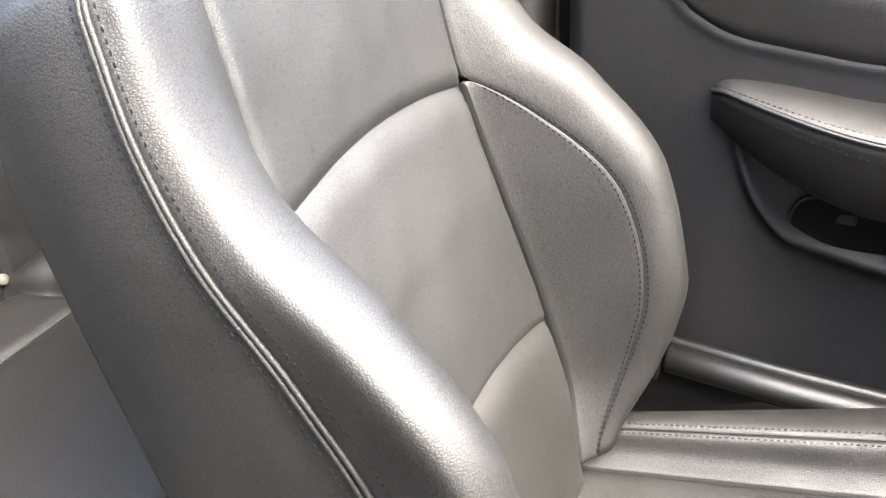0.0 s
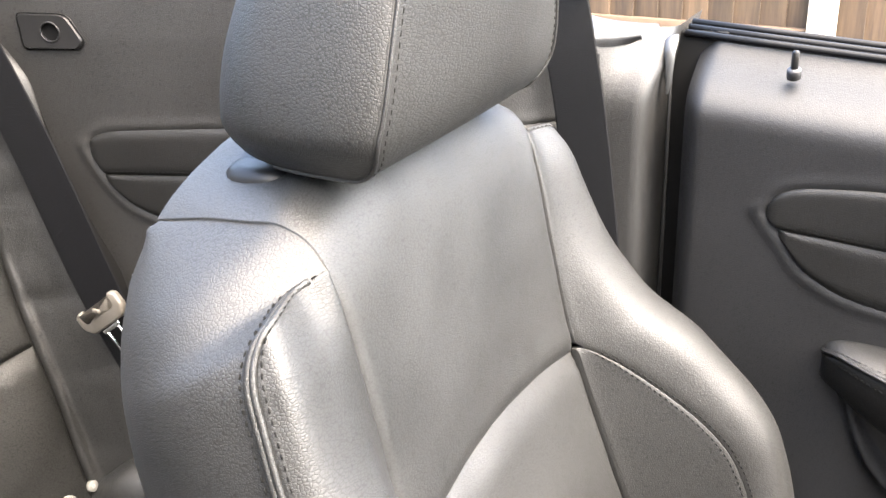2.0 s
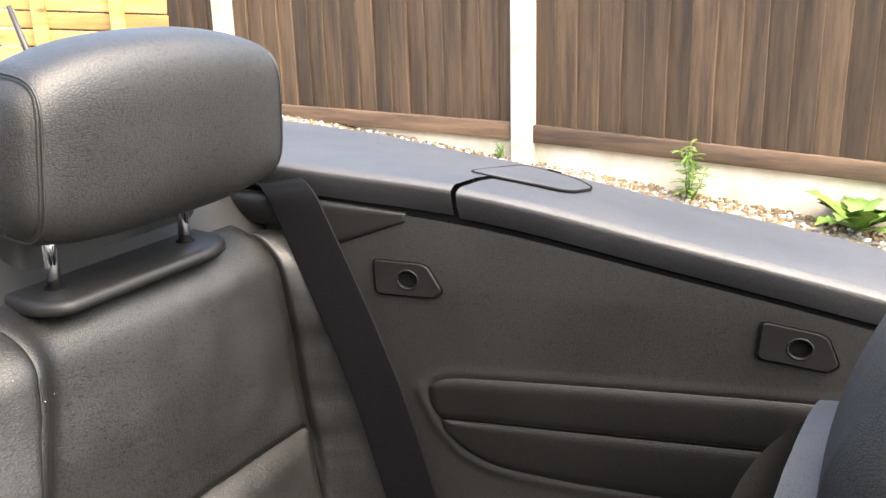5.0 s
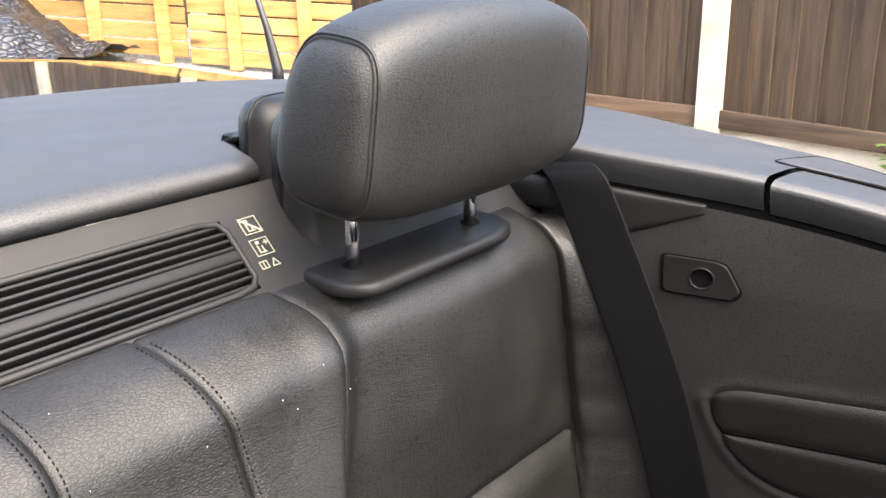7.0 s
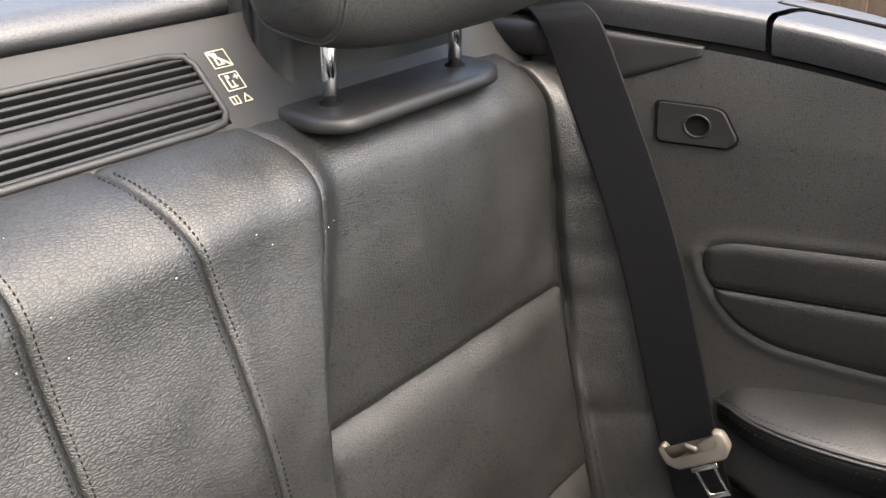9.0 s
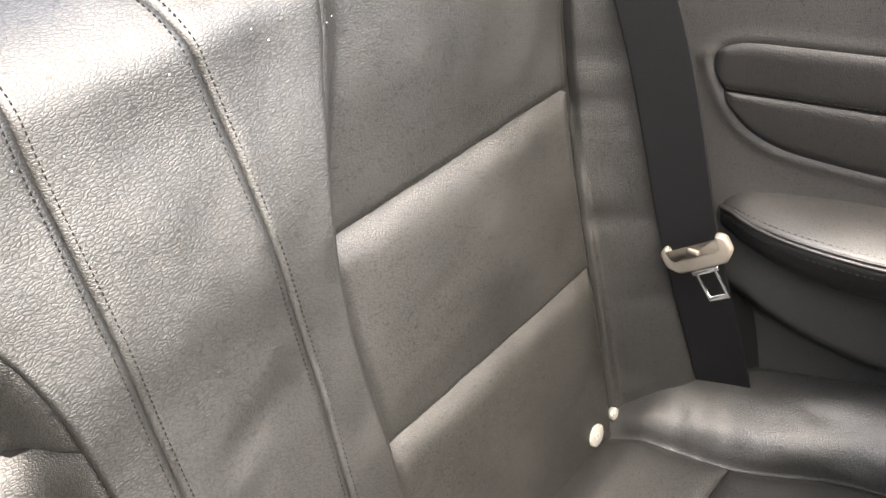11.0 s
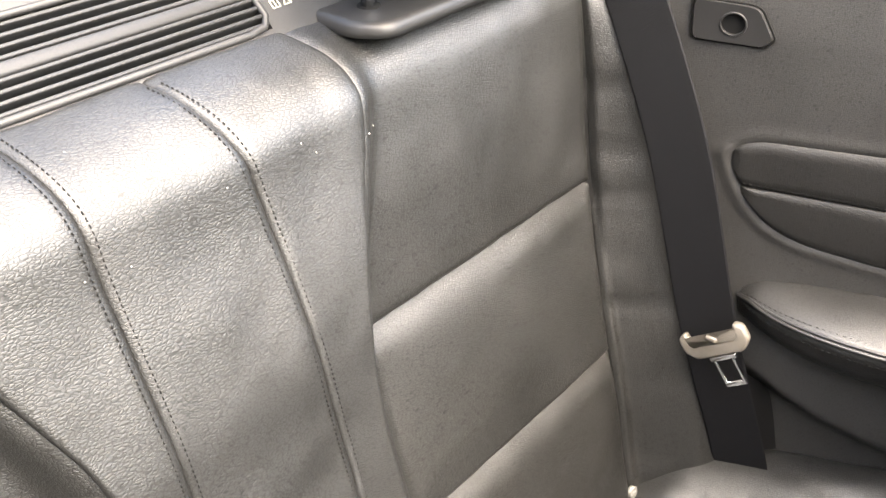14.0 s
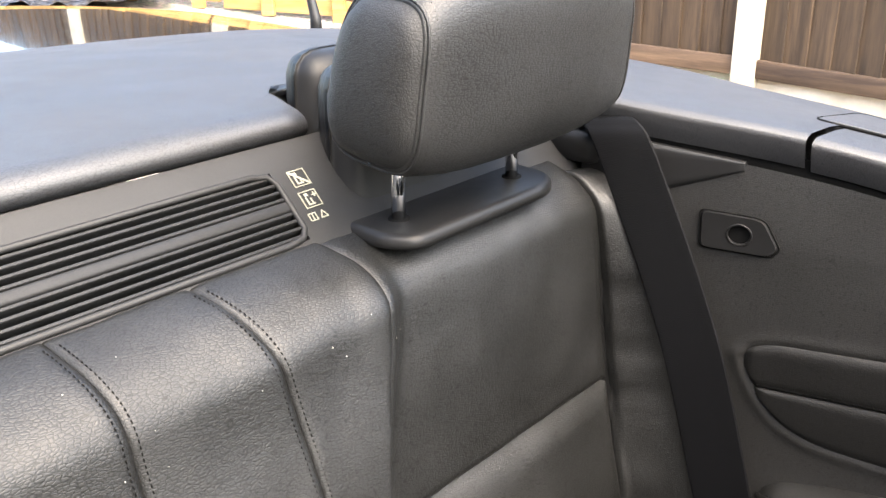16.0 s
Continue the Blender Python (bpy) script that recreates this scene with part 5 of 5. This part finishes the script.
ys_ = curve((0, 0.162), (vz(0.40), 0.200), (vz(0.46), 0.2254), (vz(0.52), 0.2313), (vz(0.60), 0.2348), (vz(0.68), 0.2369), (vz(0.75), 0.237), (vz(0.82), 0.231), (vz(0.88), 0.219), (0.97, 0.204), (1.1, 0.200), (1.5, 0.18))
ds_ = curve((0, 0.012), (vz(0.40), 0.034), (vz(0.46), 0.0519), (vz(0.52), 0.0597), (vz(0.60), 0.0595), (vz(0.68), 0.0465), (vz(0.75), 0.0226), (vz(0.82), 0.001), (vz(0.88), -0.009), (vz(0.92), -0.016), (1.0, -0.026), (1.5, -0.03))
ye_ = curve((0, 0.168), (vz(0.40), 0.206), (vz(0.44), 0.232), (vz(0.5), 0.252), (vz(0.6), 0.258), (vz(0.78), 0.250), (vz(0.88), 0.244), (0.95, 0.236), (1.05, 0.226), (1.2, 0.212), (1.5, 0.195))
db_ = curve((0, -0.125), (vz(0.6), -0.115), (vz(0.76), -0.088), (vz(0.88), -0.066), (1.0, -0.062), (1.2, -0.075), (1.5, -0.12))


def cat(p, t):
    """A smooth path through points at whole numbers of t."""
    i = min(max(int(t), 0), len(p) - 2)
    u = t - i
    a, b, c, d = p[max(i - 1, 0)], p[i], p[i + 1], p[min(i + 2, len(p) - 1)]
    return tuple(0.5 * (2 * b[k] + (c[k] - a[k]) * u + (2 * a[k] - 5 * b[k] + 4 * c[k] - d[k]) * u * u + (3 * b[k] - a[k] - 3 * c[k] + d[k]) * u ** 3) for k in (0, 1))


def seat_back(s, v):
    """s: 0 at the middle, 1 at the centre seam, 2 bolster ridge, 3 bolster nose, 4 outer seam, 5 side, 6 rear edge; negative on the near side."""
    a = abs(s)
    D, ds, db = D_(v), ds_(v), db_(v)
    yc = 0.144 - 0.030 * step(0.15, -0.02, v)
    pts = [(yc - 0.03, -0.002), (yc, 0), (yr_(v), D), (yo_(v), D + 0.004), (ys_(v), ds), (ye_(v), (ds + db) / 2), (ye_(v) - 0.022, db - 0.02)]
    a = min(a, 4)
    if a <= 1:
        y, d = yc * a, -0.003 * (1 - a * a)
    else:
        y, d = cat(pts, min(a, 6))
    vv = min(max(v, -0.1), 1.48)
    dx = cx_(vv + 0.01) - cx_(vv - 0.01)
    dz = cz_(vv + 0.01) - cz_(vv - 0.01)
    ln = math.hypot(dx, dz)
    nx_, nz_ = dz / ln, -dx / ln
    z = cz_(v) - 0.058 * step(0.88, 1.22, v) * (y / 0.19) ** 2.4 - 0.010 * step(1.1, 1.4, v) * (y / 0.142) ** 2
    p = Vector((cx_(v) + nx_ * d, SY + math.copysign(y, s), z + nz_ * d))
    return p


outer = lambda v: 1.0 + 3.0 * max(0, 1 - (min(max(v - 0.8516, 0) / 0.099, 1)) ** 2.9) ** 0.47
# closer rows where the outer seam turns over the shoulder
SHOULDER = [0.8516 + 0.099 * math.sin(math.pi / 2 * (i / 44) ** 1.45) ** (2 / 2.9) for i in range(45)]
LOW_ROWS = [0.8516 * i / 56 for i in range(56)]
# the flank, from the outer seam round to the rear edge
bx_ = curve((0, -0.332), (0.1, -0.3483), (0.26, -0.3750), (0.45, -0.4010), (0.6, -0.420), (0.8, -0.445), (0.957, -0.462), (1.2, -0.476), (1.42, -0.487))
by_ = curve((0, 0.168), (0.1, 0.1924), (0.26, 0.2177), (0.45, 0.2212), (0.6, 0.2232), (0.8, 0.220), (0.957, 0.208), (1.2, 0.178), (1.42, 0.138))
bz_ = curve((0, 0.346), (0.1, 0.4057), (0.26, 0.4998), (0.45, 0.6122), (0.6, 0.6960), (0.8, 0.790), (0.957, 0.857), (1.2, 0.905), (1.42, 0.934))
fx_ = curve((0, -0.001), (0.26, -0.0015), (0.6, -0.0024), (0.8, -0.002), (0.957, 0.006), (1.2, 0.006), (1.42, 0.002))
fy_ = curve((0, 0.0147), (0.26, 0.0142), (0.45, 0.0153), (0.6, 0.0155), (0.8, 0.0125), (0.86, 0.016), (0.91, 0.024), (0.957, 0.040), (1.05, 0.040), (1.2, 0.031), (1.42, 0.008))
fz_ = curve((0, -0.0008), (0.45, -0.0008), (0.6, 0.0), (0.8, 0.003), (0.90, 0.002), (0.957, 0.006), (1.05, -0.002), (1.2, -0.007), (1.42, 0.0))


def along(v):
    """How far the rear edge has come when the seam is at v: evenly while the seam turns over the shoulder."""
    if v <= 0.8516:
        return v
    if v <= SHOULDER[-1]:
        return 0.8516 + 0.105 * (0.55 * (v - 0.8516) / 0.099 + 0.45 * (4 - outer(v)) / 3)
    return 0.957 + (v - SHOULDER[-1]) * 1.02


def flank(sg):
    def F(w, v):
        a = seat_back(sg * outer(v), v)
        b = along(v)
        k = math.sin(math.pi * min(max(w, -0.02), 1.02))
        return Vector((a.x + (bx_(b) - a.x) * w + fx_(b) * k, a.y + (SY + sg * by_(b) - a.y) * w + sg * fy_(b) * k, a.z + (bz_(b) - a.z) * w + fz_(b) * k))
    return F


S = dict(parent=seat)
arch1 = lambda s: vz(0.735) + 0.026 * (1 - min(abs(s), 1) ** 2)
arch2 = lambda s: vz(0.505) + 0.030 * (1 - min(abs(s), 1) ** 2)
ridge = lambda v: 1.0 + (0.80 - 0.25 * step(0.33, 0.02, v)) * math.sqrt(max(0, 1 - (max(v - vz(0.56), 0) / (vz(0.737) - vz(0.56))) ** 2)) if v <= vz(0.737) else 1.0
cushion("upper_back_panel", seat_back, const(-1), const(1), arch1, const(1.40), SEAT_PANEL, label="sewn black leather back panel", nu=40, nv=48, tuck=0.007, reach=(0.009, 0.009, 0.010, 0.022), puff=0.002, sides=(1, 1, 1, 0), wrinkle=0.0012, ease=lambda s, v: 1 - 0.93 * step(0.84, 0.95, v), **S)
cushion("middle_back_panel", seat_back, const(-1), const(1), arch2, arch1, SEAT_PANEL, label="sewn black leather back panel", nu=40, nv=40, tuck=0.008, reach=(0.009, 0.009, 0.010, 0.028), puff=0.005, wrinkle=0.001, **S)
cushion("lower_back_panel", seat_back, const(-1), const(1), const(-0.05), arch2, SEAT_PANEL, label="sewn black leather back panel", nu=40, nv=28, tuck=0.008, reach=(0.009, 0.009, 0.010, 0.028), puff=0.004, **S)
for sg in (1, -1):
    def both(f, g, sg=sg):
        return (f, g) if sg == 1 else ((lambda v: -g(v)), (lambda v: -f(v)))
    a, b = both(const(1.0), ridge)
    cushion("inner_bolster", seat_back, a, b, const(0.0), const(vz(0.7368)), LEATHER, label="sewn inner bolster panel", nu=22, nv=40, tuck=0.0012, reach=0.006, lip=0.008, **S)
    a, b = both(ridge, outer)
    cushion("outer_bolster", seat_back, a, b, const(0.0), const(SHOULDER[-1]), LEATHER, label="sewn outer bolster panel", nu=40, tuck=0.0012, reach=0.006, lip=0.008, wrinkle=0.0006, rows_at=LOW_ROWS + SHOULDER, **S)
    side = cushion("side_panel", flank(sg), const(0.0), const(1.0), const(0.0), const(1.40), LEATHER, label="pebbled leather side of the backrest", nu=36, tuck=0.002, reach=0.012, lip=0.010, flip=sg < 0, wrinkle=0.0008, rows_at=LOW_ROWS + SHOULDER + [SHOULDER[-1] + (1.40 - SHOULDER[-1]) * i / 40 for i in range(1, 41)], **S)
    soften(side, 120)
    seam_rows = LOW_ROWS[2:] + SHOULDER[:-3]
    for w0, up in ((0.012, 0.0012), (0.040, 0.0010)):
        tube("piping", [flank(sg)(w0, v) - normal_at(flank(sg), 0.05, v) * (0.0016 - up) * sg for v in seam_rows], 0.0020, LEATHER, side, "sewn leather seam ridge", n=8)
    line = (LOW_ROWS[1:] + SHOULDER[:-2])[::-1]
    for d in (-0.11, 0.11):
        if d < 0:
            stitches("stitching", seat_back, [(sg * (outer(v) - 0.16 * (outer(v) - 1) / 3), v) for v in line], seat, "dark twin stitching", lift=0.0004)
        else:
            stitches("stitching", flank(sg), [(0.075, v) for v in line], seat, "dark twin stitching", flip=sg < 0, lift=0.0004)
    line = [vz(0.735) * (1 - i / 110) for i in range(110)]
    for d in (-0.03, 0.034):
        stitches("stitching", seat_back, [(sg * (ridge(v) + d), v) for v in line if ridge(v) > 1.2], seat, "dark twin stitching", lift=0.0004)
core = []
for j in range(41):
    v = -0.02 + 0.92 * j / 40
    for i in range(61):
        s = -3.6 + 7.2 * i / 60
        n = normal_at(seat_back, s, v)
        core.append(seat_back(s, v) - n * 0.030)
poly("core", core, quads(60, 40), LEATHER, seat)
rear_shell = [[Vector((bx_(v) + 0.004 - 0.03 * (1 - u * u), SY + u * by_(v), bz_(v))) for u in [k / 10 - 1 for k in range(21)]] for v in [j / 20 * 1.38 for j in range(21)]]
sweep("back_shell", rear_shell, PLASTIC, seat, "black plastic back shell")


# seat cushion
def pan(x, u):
    """u: 0 at the middle, 1 at the inner seam, 2 at the twin-sewn edge, 3 outer roll, 4 down the side; the cushion widens and rises forwards."""
    a, f = abs(u), max(x + 0.20, -0.05)
    yi, zi = 0.128 + 0.15 * f, 0.343 + 0.06 * f
    ye, ze = 0.153 + 0.18 * f, 0.373 + 0.094 * f
    wide = 0.030 + 0.11 * f
    pts = [(0, zi - 0.004), (yi, zi), (ye, ze), (ye + wide, ze - 0.010), (ye + wide + 0.012, ze - 0.09)]
    y, z = cat(pts, min(a, 4)) if a > 1 else (yi * a, zi - 0.004 * (1 - a * a))
    return Vector((x, SY + math.copysign(y, u), z))


cushion("seat_panel", pan, const(-0.24), const(0.30), const(-1), const(1), LEATHER, label="black leather seat panel", nu=34, nv=26, tuck=0.010, reach=0.02, puff=0.004, **S)
for sg in (1, -1):
    e = sorted((sg, 2 * sg))
    cushion("seat_bolster", pan, const(-0.235), const(0.30), const(e[0]), const(e[1]), LEATHER, label="leather seat bolster", nu=40, nv=16, tuck=0.004, reach=0.010, puff=0.004, wrinkle=0.001, **S)
    e = sorted((2 * sg, 4 * sg))
    cushion("seat_side", pan, const(-0.235), const(0.30), const(e[0]), const(e[1]), LEATHER, label="leather seat side", nu=40, nv=20, tuck=0.003, reach=0.010, sides=(1, 1, 1, 1), **S)
    for d in (-0.16, 0.10):
        stitches("stitching", pan, [(-0.22 + 0.51 * i / 100, sg * (2 + d)) for i in range(101)], seat, "dark twin stitching", lift=0.002)
poly("seat_core", [pan(-0.24 + 0.54 * i / 10, -3 + 6 * j / 24) - Vector((0, 0, 0.03)) for j in range(25) for i in range(11)], quads(10, 24), BLACK, seat)

front_rest = thing("front_head_restraint", (-0.38, SY, 0.97), "black leather front head restraint with piped side panels", "head restraint")
# its profile: upright front, back leaning away from the top, the sides drawn in upwards
HEAD_LOOP = []
_loop = [Vector(p) for p in ((-0.383, 0.971), (-0.322, 0.969), (-0.310, 1.138), (-0.392, 1.133), (-0.446, 1.020), (-0.445, 0.978))]
_turn = (0.01, 0.066, 0.040, 0.022, 0.03, 0.022)
for i, p in enumerate(_loop):
    a, b = _loop[i - 1] - p, _loop[(i + 1) % 6] - p
    k = _turn[i]
    a, b = p + a.normalized() * min(k, a.length * 0.48), p + b.normalized() * min(k, b.length * 0.48)
    HEAD_LOOP += [a * (1 - t) ** 2 + p * (2 * t * (1 - t)) + b * t * t for t in [j / 8 for j in range(9)]]
_run = np.cumsum([0] + [(HEAD_LOOP[(i + 1) % len(HEAD_LOOP)] - p).length for i, p in enumerate(HEAD_LOOP)])


def head_profile(a):
    """a goes once round from the underside: front, top, back."""
    d = (a % 1.0) * _run[-1]
    i = min(int(np.searchsorted(_run, d, side="right") - 1), len(HEAD_LOOP) - 1)
    t = (d - _run[i]) / max(_run[i + 1] - _run[i], 1e-9)
    return HEAD_LOOP[i].lerp(HEAD_LOOP[(i + 1) % len(HEAD_LOOP)], t)


def head_half(p):
    """Half the width at a place (x, z) of the profile."""
    return 0.131 - 0.014 * step(1.0, 0.968, p.y) - 0.046 * max(0, (p.y - 0.97) / 0.18) ** 1.6 - 0.018 * max(0, (-0.392 - p.x) / 0.05) ** 2


def head_at(a, u):
    """u: -1 and 1 at the side seams."""
    p = head_profile(a)
    half = head_half(p)
    full = 1 - u * u
    lift = 0.017 * full * step(1.08, 1.135, p.y)
    out = 0.007 * full * step(-0.35, -0.32, p.x) - 0.006 * full * step(-0.40, -0.43, p.x)
    return Vector((p.x + out, SY + u * half, p.y + lift))


cushion("cover", head_at, const(0.0), const(1.0), const(-1.0), const(1.0), LEATHER, front_rest, "leather cover", 110, 30, 0.0012, 0.006, 0.0, 0.003, True, (0, 0, 1, 1))
for sgn in (-1, 1):
    verts, faces = [], []
    rings, n = 14, 96
    mid = Vector((-0.376, 1.055))
    for r in range(rings + 1):
        k = 1 - (r / rings) ** 1.3 * 0.98
        for i in range(n):
            q = mid.lerp(head_profile(i / n), k * 0.992)
            edge = max(0, (k - 0.90) / 0.10)
            verts.append(Vector((q.x, SY + sgn * (head_half(q) + 0.009 * (1 - k ** 3.5) - 0.0018 * edge ** 2), q.y)))
    for r in range(rings):
        for i in range(n):
            a, b = r * n + i, r * n + (i + 1) % n
            faces.append((a, b, b + n, a + n))
    faces.append(tuple(range(rings * n, rings * n + n)))
    bm = bmesh.new()
    vs = [bm.verts.new(v) for v in verts]
    for f in faces:
        bm.faces.new([vs[i] for i in f])
    side = part("side_panel", bm, LEATHER, front_rest, "pebbled leather side panel")
    span_a = [-0.02 + 0.645 * i / 140 for i in range(141)]
    tube("piping", [head_at(a, sgn * 0.985) for a in span_a], 0.0013, LEATHER_FINE, side, "leather piping", n=8)
    line = [head_at(a, sgn * 0.935) for a in span_a[20:]]
    ns = [normal_at(head_at, a, sgn * 0.9) * -1 for a in span_a[20:]]
    thread("stitching", [p + n * 0.0002 for p, n in zip(line, ns)], ns, front_rest, "dark stitching", thick=0.0004)
plate("guide_plate", rounded([(-0.450, SY - 0.117), (-0.402, SY - 0.117), (-0.388, SY - 0.06), (-0.388, SY + 0.09), (-0.455, SY + 0.09)], 0.022), Matrix.Translation((0, 0, 0.945)), 0.023, SMOOTH, front_rest, "smooth black plastic guide plate", 0.009, 4)
for y in (SY - 0.07, SY + 0.07):
    tube("rod", [(-0.39, y, 0.96), (-0.385, y, 1.02)], 0.006, CHROME, front_rest, "chrome rod", n=14)

# the other front seat, which shades the bench, and the plain bulkhead ahead
copy_thing(seat, Matrix.Translation((-0.30, 0.553 - 0.726, 0.30)))
bulk = [[Vector((x, y, z)) for y in (-0.50, -0.1, 0.19, 0.5, 0.88)] for x, z in ((0.62, 0.25), (0.60, 0.70), (0.66, 0.86), (0.78, 0.93), (1.0, 0.95))]
sweep("bulkhead", bulk, PLASTIC, car, "plain dark bulkhead")
